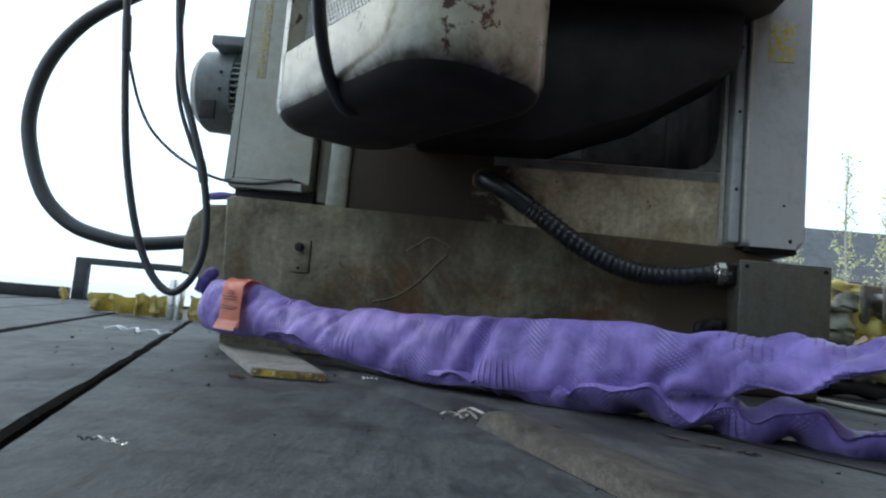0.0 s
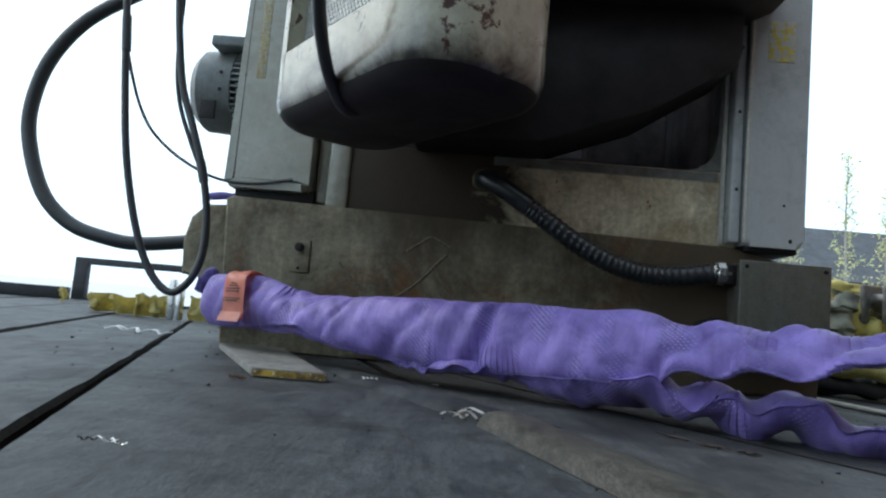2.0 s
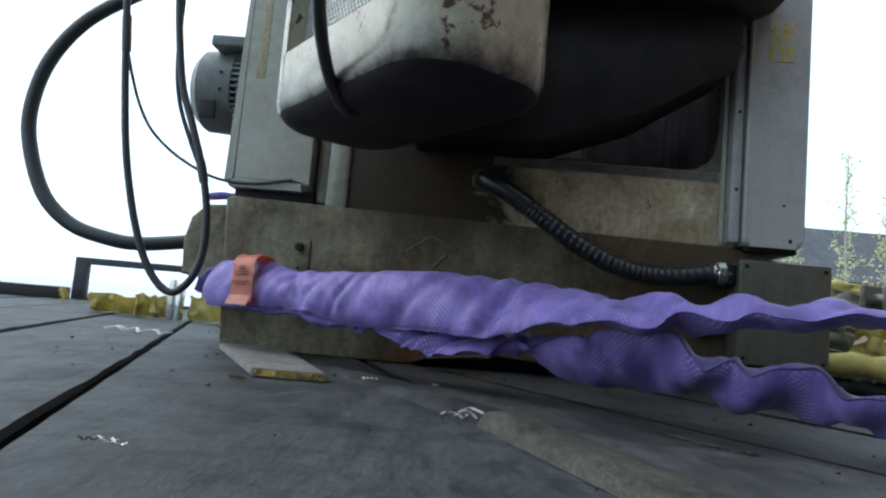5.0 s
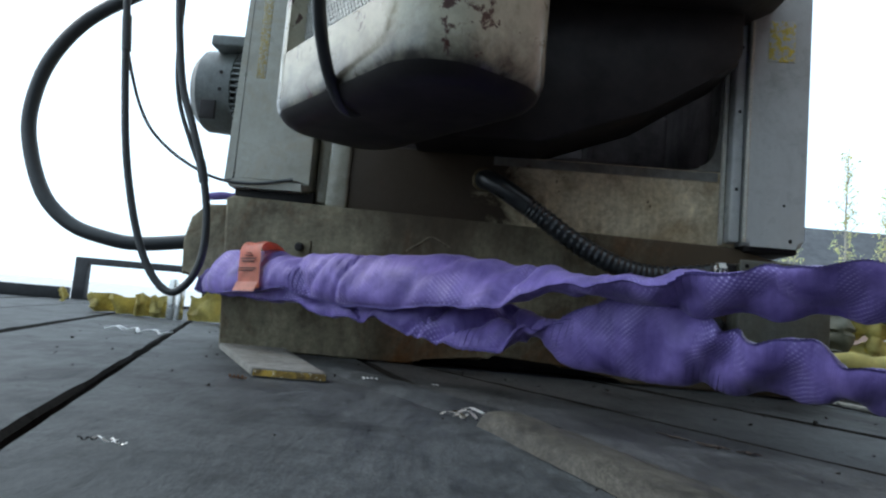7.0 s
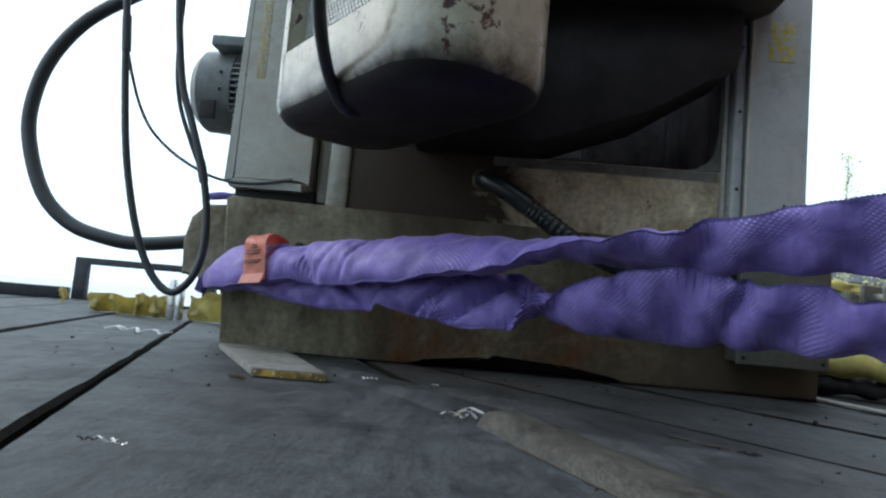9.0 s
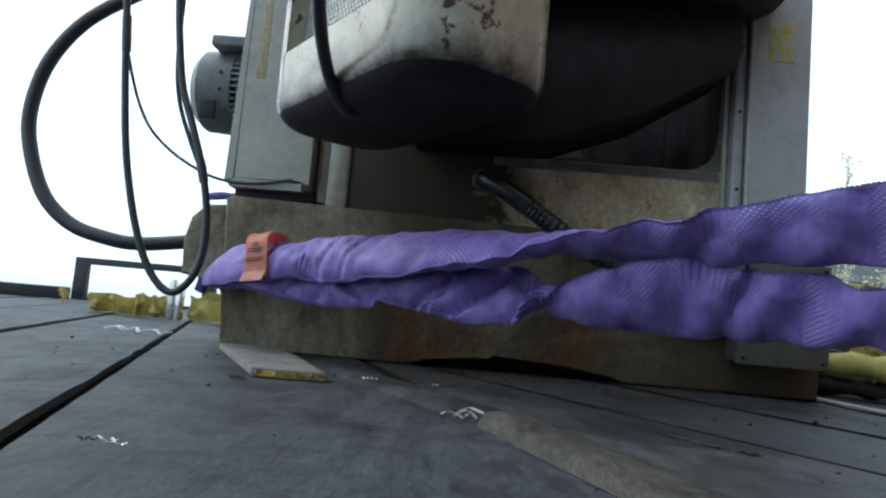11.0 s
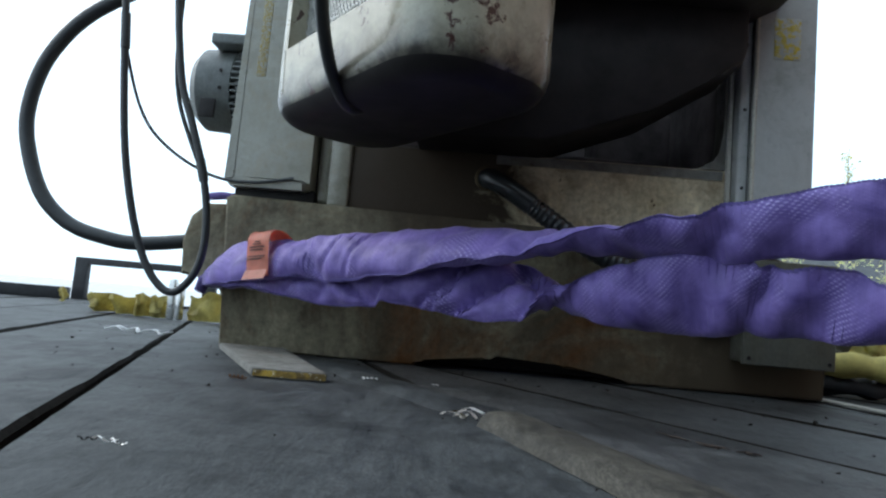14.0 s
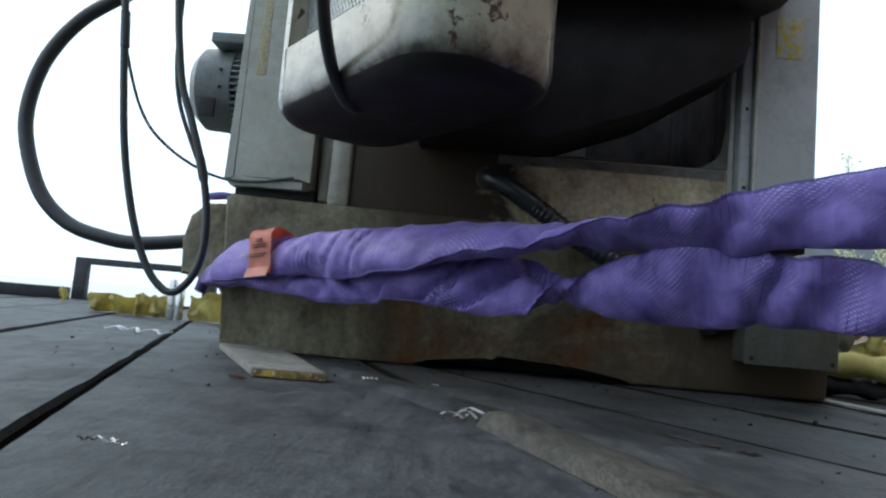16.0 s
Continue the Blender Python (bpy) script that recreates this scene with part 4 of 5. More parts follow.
ev = [bm.verts.new(p) for p in ((0, 0, 4.5), (14, 0, 4.5), (14, 8, 4.5), (0, 8, 4.5))]
rd = [bm.verts.new(p) for p in ((2.3, 4, 7.65), (11.7, 4, 7.65))]
for f in ((ev[0], ev[1], rd[1], rd[0]), (ev[2], ev[3], rd[0], rd[1]), (ev[3], ev[0], rd[0]), (ev[1], ev[2], rd[1]), (ev[3], ev[2], ev[1], ev[0])):
    bm.faces.new(f)
part("roof", bm, SLATE, house)


def tree(at, height, spread, seed, leaf, label, count=620):
    rnd = random.Random(seed)
    t = thing("tree", label, "tree", at, group="young trees in the distance")
    bm = bmesh.new()
    tube(bm, [(0, 0, 0), (0.03, 0, height * 0.35), (-0.03, 0.02, height * 0.7), (0.0, 0, height)], lambda s: 0.05 * (1 - s) + 0.006, 8, 6)
    limbs = []
    for k in range(34):
        z = height * (0.28 + 0.7 * k / 34)
        a = k * 2.4
        ln = spread * (1.15 - z / height) * (0.55 + 0.6 * rnd.random())
        e = Vector((ln * math.cos(a), ln * math.sin(a), z + ln * 1.1))
        tube(bm, [(0, 0, z), (e.x * 0.5, e.y * 0.5, z + ln * 0.4), e], lambda s: 0.012 * (1 - s) + 0.003, 5, 3)
        limbs.append((Vector((0, 0, z)), e))
    part("trunk", bm, BARK, t)
    bm = bmesh.new()
    for _ in range(count):
        a, e = rnd.choice(limbs)
        c = a.lerp(e, 0.35 + 0.75 * rnd.random()) + Vector([rnd.gauss(0, 0.06) for _ in range(3)])
        for _ in range(3):
            p = c + Vector([rnd.gauss(0, 0.05) for _ in range(3)])
            u = Vector([rnd.gauss(0, 1) for _ in range(3)]).normalized()
            w = u.orthogonal().normalized()
            s = 0.03 + 0.032 * rnd.random()
            f = bm.faces.new([bm.verts.new(p + q) for q in (u * s, w * s * 0.6, -u * s, -w * s * 0.6)])
            f.material_index = rnd.random() < 0.45
    tagged(part("crown", bm, [leaf, LEAFG], t), kind="stuff")


tree((10.95, 18, -1.25), 6.8, 0.62, 1, LEAF, "slender young tree with sparse yellow autumn leaves", 260)
tree((12.35, 18.4, -1.25), 5.9, 0.75, 2, LEAF, "young tree with sparse yellow leaves behind the lorry", 300)
tree((9.75, 18.6, -1.25), 4.6, 0.7, 3, LEAF, "small tree with yellow-green leaves behind the lorry", 110)


# ---- the violet round sling ----
# Its two strands at eight stages of the lift: (height of the middle, thickness as it hangs, seam from -1 above to 1 below) at even stations along the strand.
UPPER_MARKS = (-0.389, -0.314, -0.246, -0.119, 0.053, 0.243, 0.299)
UPPER_SLIDE = {0: (0.000, 0.000, 0.000, 0.000, 0.000, 0.000, 0.000), 2: (0.000, 0.005, 0.003, 0.004, 0.003, 0.002, 0.002), 4: (0.000, 0.011, 0.006, 0.007, 0.009, 0.004, 0.009), 6.5: (0.002, 0.029, 0.020, 0.010, 0.036, 0.011, 0.013), 7.5: (0.002, 0.032, 0.022, 0.011, 0.041, 0.013, 0.015), 8.5: (0.002, 0.037, 0.025, 0.016, 0.045, 0.021, 0.024), 12: (0.002, 0.044, 0.031, 0.021, 0.053, 0.029, 0.036), 16: (0.002, 0.048, 0.034, 0.026, 0.064, 0.043, 0.056)}
UPPER = {}
UPPER[0] = [(0.076, 0.067, 1), (0.073, 0.074, 1), (0.070, 0.079, 1), (0.071, 0.081, 1), (0.069, 0.073, 1), (0.065, 0.058, 1), (0.065, 0.040, 1), (0.061, 0.033, 1), (0.055, 0.044, 1), (0.050, 0.058, 1), (0.052, 0.069, 1), (0.050, 0.071, 1), (0.047, 0.072, 1), (0.047, 0.080, 1), (0.048, 0.079, 1), (0.051, 0.076, 1), (0.052, 0.075, 1), (0.053, 0.078, 1), (0.055, 0.079, 1), (0.057, 0.078, 1), (0.058, 0.077, 1), (0.060, 0.074, 1), (0.063, 0.052, 1), (0.066, 0.058, 1), (0.072, 0.039, 1), (0.072, 0.046, 1), (0.080, 0.021, 1), (0.092, 0.021, 1), (0.099, 0.021, 1), (0.106, 0.021, 1), (0.113, 0.021, 1), (0.120, 0.021, 1)]
UPPER[2] = [(0.083, 0.070, 1), (0.081, 0.077, 1), (0.081, 0.081, 1), (0.083, 0.080, 1), (0.083, 0.075, 1), (0.081, 0.063, 1), (0.077, 0.043, 1), (0.076, 0.034, 1), (0.070, 0.055, 1), (0.066, 0.067, 1), (0.066, 0.070, 1), (0.067, 0.072, 1), (0.067, 0.076, 1), (0.066, 0.080, 1), (0.065, 0.082, 1), (0.066, 0.080, 1), (0.069, 0.079, 1), (0.070, 0.076, 1), (0.070, 0.073, 1), (0.072, 0.071, 1), (0.072, 0.071, 1), (0.073, 0.067, 1), (0.076, 0.041, 1), (0.079, 0.047, 1), (0.081, 0.032, 1), (0.081, 0.044, 1), (0.088, 0.023, 1), (0.093, 0.017, 1), (0.097, 0.017, 1), (0.100, 0.017, 1), (0.104, 0.017, 1), (0.107, 0.017, 1)]
UPPER[4] = [(0.094, 0.069, 1), (0.093, 0.071, 1), (0.093, 0.074, 1), (0.094, 0.077, 1), (0.093, 0.071, 1), (0.090, 0.060, 1), (0.088, 0.044, 1), (0.088, 0.039, 1), (0.084, 0.060, 1), (0.081, 0.072, 1), (0.082, 0.072, 1), (0.084, 0.075, 1), (0.084, 0.074, 1), (0.084, 0.074, 1), (0.083, 0.074, 1), (0.082, 0.075, 1), (0.083, 0.075, 1), (0.086, 0.063, 1), (0.087, 0.061, 1), (0.087, 0.059, 1), (0.087, 0.057, 1), (0.088, 0.055, 1), (0.091, 0.031, 1), (0.093, 0.040, 1), (0.096, 0.020, 1), (0.097, 0.034, 1), (0.101, 0.013, 1), (0.103, 0.006, 1), (0.105, 0.006, 1), (0.107, 0.006, 1), (0.108, 0.006, 1), (0.110, 0.006, 1)]
UPPER[6.5] = [(0.120, 0.064, 1), (0.121, 0.068, 1), (0.124, 0.068, 1), (0.125, 0.064, 1), (0.125, 0.055, 1), (0.123, 0.047, 1), (0.122, 0.056, 1), (0.123, 0.060, 1), (0.120, 0.069, 1), (0.119, 0.070, 1), (0.119, 0.067, 1), (0.122, 0.068, 1), (0.124, 0.069, 1), (0.126, 0.068, 1), (0.125, 0.064, 1), (0.123, 0.053, 1), (0.132, 0.040, 0.96), (0.133, 0.031, 0.84), (0.131, 0.029, 0.57), (0.128, 0.030, 0.013), (0.128, 0.036, -0.2), (0.130, 0.039, -0.22), (0.128, 0.030, -0.86), (0.133, 0.037, -1), (0.132, 0.039, -1), (0.136, 0.041, -1), (0.136, 0.041, -1), (0.137, 0.040, -1), (0.138, 0.040, -1), (0.140, 0.040, -1), (0.141, 0.040, -1), (0.142, 0.040, -1)]
UPPER[7.5] = [(0.124, 0.067, 1), (0.127, 0.066, 1), (0.129, 0.067, 1), (0.131, 0.063, 1), (0.132, 0.054, 1), (0.133, 0.042, 1), (0.131, 0.050, 1), (0.130, 0.058, 1), (0.127, 0.067, 1), (0.126, 0.067, 1), (0.125, 0.066, 1), (0.126, 0.064, 1), (0.129, 0.061, 1), (0.131, 0.058, 1), (0.130, 0.054, 1), (0.130, 0.039, 1), (0.138, 0.026, 0.91), (0.136, 0.025, 0.21), (0.134, 0.023, 0.19), (0.132, 0.023, -0.28), (0.133, 0.030, -0.48), (0.134, 0.038, -0.51), (0.130, 0.040, -0.89), (0.133, 0.045, -1), (0.136, 0.044, -1), (0.139, 0.043, -1), (0.140, 0.044, -1), (0.141, 0.044, -1), (0.143, 0.044, -1), (0.144, 0.044, -1), (0.145, 0.044, -1), (0.146, 0.044, -1)]
UPPER[8.5] = [(0.123, 0.057, 1), (0.129, 0.065, 1), (0.134, 0.066, 1), (0.136, 0.061, 1), (0.137, 0.052, 1), (0.139, 0.046, 1), (0.140, 0.050, 1), (0.140, 0.056, 1), (0.140, 0.062, 1), (0.141, 0.060, 1), (0.144, 0.058, 1), (0.147, 0.056, 1), (0.151, 0.054, 1), (0.153, 0.052, 1), (0.153, 0.045, 1), (0.157, 0.033, 1), (0.164, 0.026, 0.56), (0.163, 0.027, -0.066), (0.162, 0.028, -0.16), (0.161, 0.031, -0.59), (0.163, 0.039, -0.61), (0.164, 0.042, -0.7), (0.165, 0.043, -0.94), (0.169, 0.048, -1), (0.172, 0.051, -1), (0.175, 0.059, -1), (0.175, 0.059, -1), (0.176, 0.059, -1), (0.177, 0.059, -1), (0.178, 0.059, -1), (0.179, 0.059, -1), (0.181, 0.059, -1)]
UPPER[12] = [(0.128, 0.051, 1), (0.136, 0.058, 1), (0.144, 0.061, 1), (0.146, 0.057, 1), (0.149, 0.054, 1), (0.151, 0.056, 1), (0.153, 0.060, 1), (0.154, 0.064, 1), (0.155, 0.065, 1), (0.157, 0.062, 1), (0.160, 0.058, 1), (0.164, 0.054, 1), (0.169, 0.051, 1), (0.173, 0.045, 1), (0.176, 0.037, 1), (0.182, 0.030, 0.98), (0.183, 0.030, 0.12), (0.181, 0.037, -0.4), (0.181, 0.039, -0.6), (0.184, 0.039, -0.79), (0.188, 0.041, -0.93), (0.190, 0.042, -0.99), (0.193, 0.049, -1), (0.198, 0.059, -1), (0.200, 0.063, -1), (0.204, 0.071, -1), (0.206, 0.072, -1), (0.208, 0.072, -1), (0.210, 0.072, -1), (0.211, 0.072, -1), (0.213, 0.072, -1), (0.215, 0.072, -1)]
UPPER[16] = [(0.127, 0.050, 1), (0.140, 0.062, 1), (0.147, 0.066, 1), (0.148, 0.061, 1), (0.151, 0.056, 1), (0.153, 0.057, 1), (0.156, 0.060, 1), (0.155, 0.066, 1), (0.157, 0.067, 1), (0.160, 0.066, 1), (0.163, 0.059, 1), (0.167, 0.056, 1), (0.172, 0.051, 1), (0.177, 0.043, 1), (0.178, 0.035, 1), (0.183, 0.032, 1), (0.185, 0.036, 0.3), (0.183, 0.042, -0.35), (0.186, 0.042, -0.42), (0.186, 0.042, -0.65), (0.190, 0.044, -0.92), (0.192, 0.046, -1), (0.196, 0.050, -1), (0.203, 0.059, -1), (0.206, 0.065, -1), (0.208, 0.069, -1), (0.209, 0.069, -1), (0.211, 0.069, -1), (0.213, 0.069, -1), (0.214, 0.069, -1), (0.216, 0.069, -1), (0.217, 0.069, -1)]
LOWER_MARKS = (-0.394, -0.231, -0.065, 0.095, 0.245, 0.293)
LOWER_SLIDE = {0: (0.000, 0.000, 0.000, 0.000, 0.000, 0.000), 2: (0.000, 0.000, 0.004, 0.003, 0.001, 0.000), 4: (0.000, 0.002, 0.002, 0.009, 0.003, -0.002), 6.5: (0.002, 0.005, 0.004, 0.019, 0.015, -0.005), 7.5: (0.002, 0.005, 0.000, 0.019, 0.013, -0.004), 8.5: (0.002, 0.008, 0.000, 0.027, 0.023, -0.001), 12: (0.002, 0.008, 0.000, 0.035, 0.033, 0.007), 16: (0.002, 0.008, 0.002, 0.051, 0.052, 0.028)}
LOWER = {}
LOWER[0] = [(0.075, 0.063, 1), (0.072, 0.061, 1), (0.068, 0.059, 1), (0.065, 0.057, 1), (0.061, 0.055, 1), (0.057, 0.054, 1), (0.053, 0.051, 1), (0.049, 0.047, 1), (0.045, 0.044, 1), (0.041, 0.041, 1), (0.037, 0.042, 1), (0.034, 0.042, 1), (0.031, 0.042, 0.94), (0.028, 0.039, 0.75), (0.026, 0.037, 0.55), (0.024, 0.034, 0.18), (0.023, 0.030, -0.25), (0.020, 0.027, -0.62), (0.016, 0.030, -0.8), (0.015, 0.038, -0.8), (0.020, 0.034, -0.8), (0.024, 0.035, -0.8), (0.020, 0.034, -0.47), (0.018, 0.040, -0.016), (0.007, 0.038, -0.88), (0.017, 0.040, -0.46), (0.011, 0.029, -0.85), (0.009, 0.030, -0.7), (0.007, 0.033, -0.7), (0.004, 0.033, -0.7), (0.002, 0.033, -0.7), (-0.000, 0.033, -0.7)]
LOWER[2] = [(0.082, 0.065, 1), (0.079, 0.062, 1), (0.076, 0.059, 1), (0.073, 0.056, 1), (0.070, 0.053, 1), (0.067, 0.050, 1), (0.064, 0.046, 1), (0.061, 0.043, 1), (0.057, 0.039, 1), (0.054, 0.036, 1), (0.050, 0.035, 1), (0.046, 0.033, 1), (0.040, 0.035, 1), (0.036, 0.038, 0.95), (0.037, 0.034, 0.82), (0.037, 0.032, 0.42), (0.038, 0.030, -0.019), (0.035, 0.032, -0.52), (0.030, 0.039, -0.8), (0.026, 0.046, -0.8), (0.030, 0.041, -0.8), (0.031, 0.041, -0.8), (0.028, 0.043, -0.54), (0.024, 0.043, -0.17), (0.013, 0.040, -0.89), (0.023, 0.042, -0.46), (0.016, 0.031, -0.85), (0.013, 0.030, -0.7), (0.010, 0.033, -0.7), (0.007, 0.033, -0.7), (0.004, 0.033, -0.7), (0.002, 0.033, -0.7)]
LOWER[4] = [(0.092, 0.066, 1), (0.089, 0.061, 1), (0.085, 0.056, 1), (0.082, 0.051, 1), (0.079, 0.046, 1), (0.075, 0.041, 1), (0.072, 0.037, 1), (0.068, 0.034, 1), (0.065, 0.031, 1), (0.062, 0.028, 1), (0.059, 0.024, 1), (0.056, 0.021, 1), (0.049, 0.028, 1), (0.044, 0.033, 1), (0.044, 0.031, 0.92), (0.048, 0.023, 0.64), (0.052, 0.018, 0.11), (0.048, 0.029, -0.67), (0.042, 0.036, -0.9), (0.038, 0.048, -0.9), (0.040, 0.046, -0.9), (0.042, 0.046, -0.9), (0.038, 0.053, -0.6), (0.032, 0.044, -0.36), (0.023, 0.041, -0.85), (0.032, 0.044, -0.59), (0.025, 0.034, -0.8), (0.021, 0.025, -0.7), (0.019, 0.026, -0.7), (0.017, 0.026, -0.7), (0.014, 0.026, -0.7), (0.012, 0.026, -0.7)]
LOWER[6.5] = [(0.116, 0.054, 1), (0.113, 0.050, 1), (0.109, 0.047, 1), (0.106, 0.043, 1), (0.102, 0.040, 1), (0.100, 0.037, 1), (0.098, 0.034, 1), (0.093, 0.034, 1), (0.090, 0.033, 1), (0.093, 0.029, 1), (0.091, 0.031, 1), (0.088, 0.024, 1), (0.080, 0.039, 1), (0.079, 0.047, 1), (0.080, 0.052, 1), (0.078, 0.058, 1), (0.085, 0.046, 1), (0.088, 0.022, -0.2), (0.071, 0.056, -1), (0.075, 0.072, -1), (0.083, 0.088, -1), (0.084, 0.094, -1), (0.078, 0.082, -1), (0.068, 0.061, -1), (0.062, 0.053, -1), (0.066, 0.052, -1), (0.064, 0.038, -1), (0.058, 0.028, -1), (0.053, 0.026, -1), (0.050, 0.026, -1), (0.046, 0.026, -1), (0.042, 0.026, -1)]
LOWER[7.5] = [(0.112, 0.043, 1), (0.111, 0.041, 1), (0.110, 0.039, 1), (0.109, 0.037, 1), (0.107, 0.035, 1), (0.106, 0.034, 1), (0.104, 0.034, 1), (0.100, 0.036, 1), (0.093, 0.040, 1), (0.091, 0.041, 1), (0.089, 0.041, 1), (0.094, 0.029, 1), (0.086, 0.044, 1), (0.084, 0.055, 1), (0.086, 0.056, 1), (0.081, 0.069, 1), (0.086, 0.058, 1), (0.086, 0.025, -0.22), (0.072, 0.055, -1), (0.077, 0.068, -1), (0.078, 0.080, -1), (0.078, 0.083, -1), (0.076, 0.075, -1), (0.070, 0.058, -1), (0.065, 0.051, -1), (0.067, 0.050, -1), (0.063, 0.045, -1), (0.060, 0.028, -1), (0.057, 0.022, -1), (0.054, 0.022, -1), (0.051, 0.022, -1), (0.048, 0.022, -1)]
LOWER[8.5] = [(0.120, 0.055, 1), (0.117, 0.048, 1), (0.115, 0.041, 1), (0.112, 0.034, 1), (0.110, 0.029, 1), (0.109, 0.040, 1), (0.106, 0.046, 1), (0.104, 0.050, 1), (0.103, 0.048, 1), (0.103, 0.046, 1), (0.104, 0.045, 1), (0.109, 0.034, 1), (0.105, 0.051, 1), (0.105, 0.058, 1), (0.104, 0.071, 1), (0.105, 0.069, 1), (0.107, 0.062, 1), (0.105, 0.043, -0.68), (0.101, 0.051, -1), (0.105, 0.064, -1), (0.106, 0.068, -1), (0.109, 0.075, -1), (0.109, 0.075, -1), (0.104, 0.062, -1), (0.100, 0.057, -1), (0.103, 0.058, -1), (0.099, 0.048, -1), (0.098, 0.041, -1), (0.098, 0.040, -1), (0.097, 0.040, -1), (0.097, 0.040, -1), (0.096, 0.040, -1)]
LOWER[12] = [(0.121, 0.044, 1), (0.120, 0.038, 1), (0.119, 0.032, 1), (0.118, 0.026, 1), (0.117, 0.034, 1), (0.116, 0.042, 1), (0.115, 0.046, 1), (0.114, 0.049, 1), (0.114, 0.048, 1), (0.115, 0.048, 1), (0.118, 0.047, 1), (0.124, 0.039, 1), (0.124, 0.050, 1), (0.125, 0.058, 1), (0.125, 0.071, 1), (0.127, 0.075, 1), (0.130, 0.066, 1), (0.126, 0.039, -1), (0.125, 0.047, -1), (0.131, 0.064, -1), (0.133, 0.072, -1), (0.136, 0.079, -1), (0.136, 0.080, -1), (0.132, 0.069, -1), (0.131, 0.068, -1), (0.132, 0.070, -1), (0.128, 0.059, -1), (0.127, 0.051, -1), (0.126, 0.051, -1), (0.125, 0.051, -1), (0.123, 0.051, -1), (0.122, 0.051, -1)]
LOWER[16] = [(0.121, 0.044, 1), (0.120, 0.038, 1), (0.119, 0.032, 1), (0.118, 0.026, 1), (0.118, 0.032, 1), (0.118, 0.039, 1), (0.117, 0.043, 1), (0.115, 0.047, 1), (0.115, 0.047, 1), (0.116, 0.048, 1), (0.119, 0.049, 1), (0.126, 0.044, 1), (0.127, 0.051, 1), (0.128, 0.060, 1), (0.129, 0.074, 1), (0.130, 0.079, 1), (0.131, 0.067, 0.77), (0.129, 0.044, -0.66), (0.128, 0.052, -1), (0.132, 0.069, -1), (0.135, 0.076, -1), (0.139, 0.083, -1), (0.140, 0.080, -1), (0.135, 0.063, -1), (0.134, 0.061, -1), (0.136, 0.069, -1), (0.131, 0.055, -1), (0.129, 0.053, -1), (0.127, 0.053, -1), (0.125, 0.053, -1), (0.123, 0.053, -1), (0.121, 0.053, -1)]
STAGES = [0, 2, 4, 6.5, 7.5, 8.5, 12, 16]
# time: weights of the stages, as the hook lifts and lets the sling sway
LIFT = [(0, {0: 1}), (0.5, {0: 0.25, 2: 0.75}), (1, {0: 0.5, 2: 0.5}), (1.5, {2: 1.0}), (2, {2: 1}), (2.5, {2: 0.65, 4: 0.35}), (3, {2: 0.3, 4: 0.7}), (3.5, {2: 0.25, 4: 0.75}),
        (4, {4: 1}), (4.2, {4: 0.9, 6.5: 0.1}), (5.2, {4: 0.45, 6.5: 0.55}), (6.3, {6.5: 1.0}), (6.5, {6.5: 1}), (7, {6.5: 0.55, 7.5: 0.45}), (7.5, {7.5: 1}),
        (7.7, {7.5: 0.65, 8.5: 0.35}), (7.9, {7.5: 0.7, 8.5: 0.3}), (8, {8.5: 1.0}), (8.2, {7.5: 0.1, 8.5: 0.9}), (8.5, {8.5: 1}), (9, {8.5: 0.7, 12: 0.3}),
        (9.2, {7.5: 0.18, 8.5: 0.82}), (10.2, {8.5: 0.75, 12: 0.25}), (11.3, {8.5: 0.34, 12: 0.66}), (11.5, {8.5: 0.64, 12: 0.36}), (12, {12: 1}), (12.5, {8.5: 0.54, 16: 0.46}),
        (13, {8.5: 0.34, 12: 0.2, 16: 0.46}), (13.5, {12: 0.56, 16: 0.44}), (14, {8.5: 0.3, 16: 0.7}), (14.5, {8.5: 0.56, 16: 0.44}), (15, {8.5: 0.32, 16: 0.68}),
        (15.5, {8.5: 0.34, 16: 0.66}), (16, {16: 1})]
COUNT, FROM, TO = 148, -0.375, 0.485
STEP = (TO - FROM) / (COUNT - 1)
STATIONS = np.linspace(-0.375, 0.49, 32)
GRID = np.arange(-0.42, 0.54, 0.004)
TABLES = {"UPPER": UPPER, "LOWER": LOWER}
MARKS = {"UPPER": (UPPER_MARKS, UPPER_SLIDE), "LOWER": (LOWER_MARKS, LOWER_SLIDE)}
PLAN = {"UPPER": ((-0.385, 1.075), (0.365, 0.55)), "LOWER": ((-0.385, 1.0855), (0.365, 0.585))}


def eased(v, wide):
    k = np.exp(-0.5 * (np.arange(-12, 13) / wide) ** 2)
    return np.convolve(np.pad(v, 12, "edge"), k / k.sum(), "valid")


# x, z, height and seam of each strand at each stage, along the strand
EASED = {}
for key, table in TABLES.items():
    for g in STAGES:
        marks, slide = MARKS[key]
        cols = [GRID + np.interp(GRID, marks, slide[g])] + [np.interp(GRID, STATIONS, [r[c] for r in table[g]]) for c in range(3)]
        EASED[key, g] = [eased(v, 1.7) for v in cols]

# half width and half thickness of the sleeve along each strand
HALF, BULK = {}, {}
for key in TABLES:
    tall = np.array([EASED[key, g][2] for g in STAGES])
    HALF[key] = eased(np.maximum(0.5 * tall.max(axis=0), 0.02), 2.5)
    BULK[key] = eased(np.clip(0.42 * tall.min(axis=0), 0.0065, 0.018), 3)


def along(values, s):
    return float(np.interp(s, GRID, values))


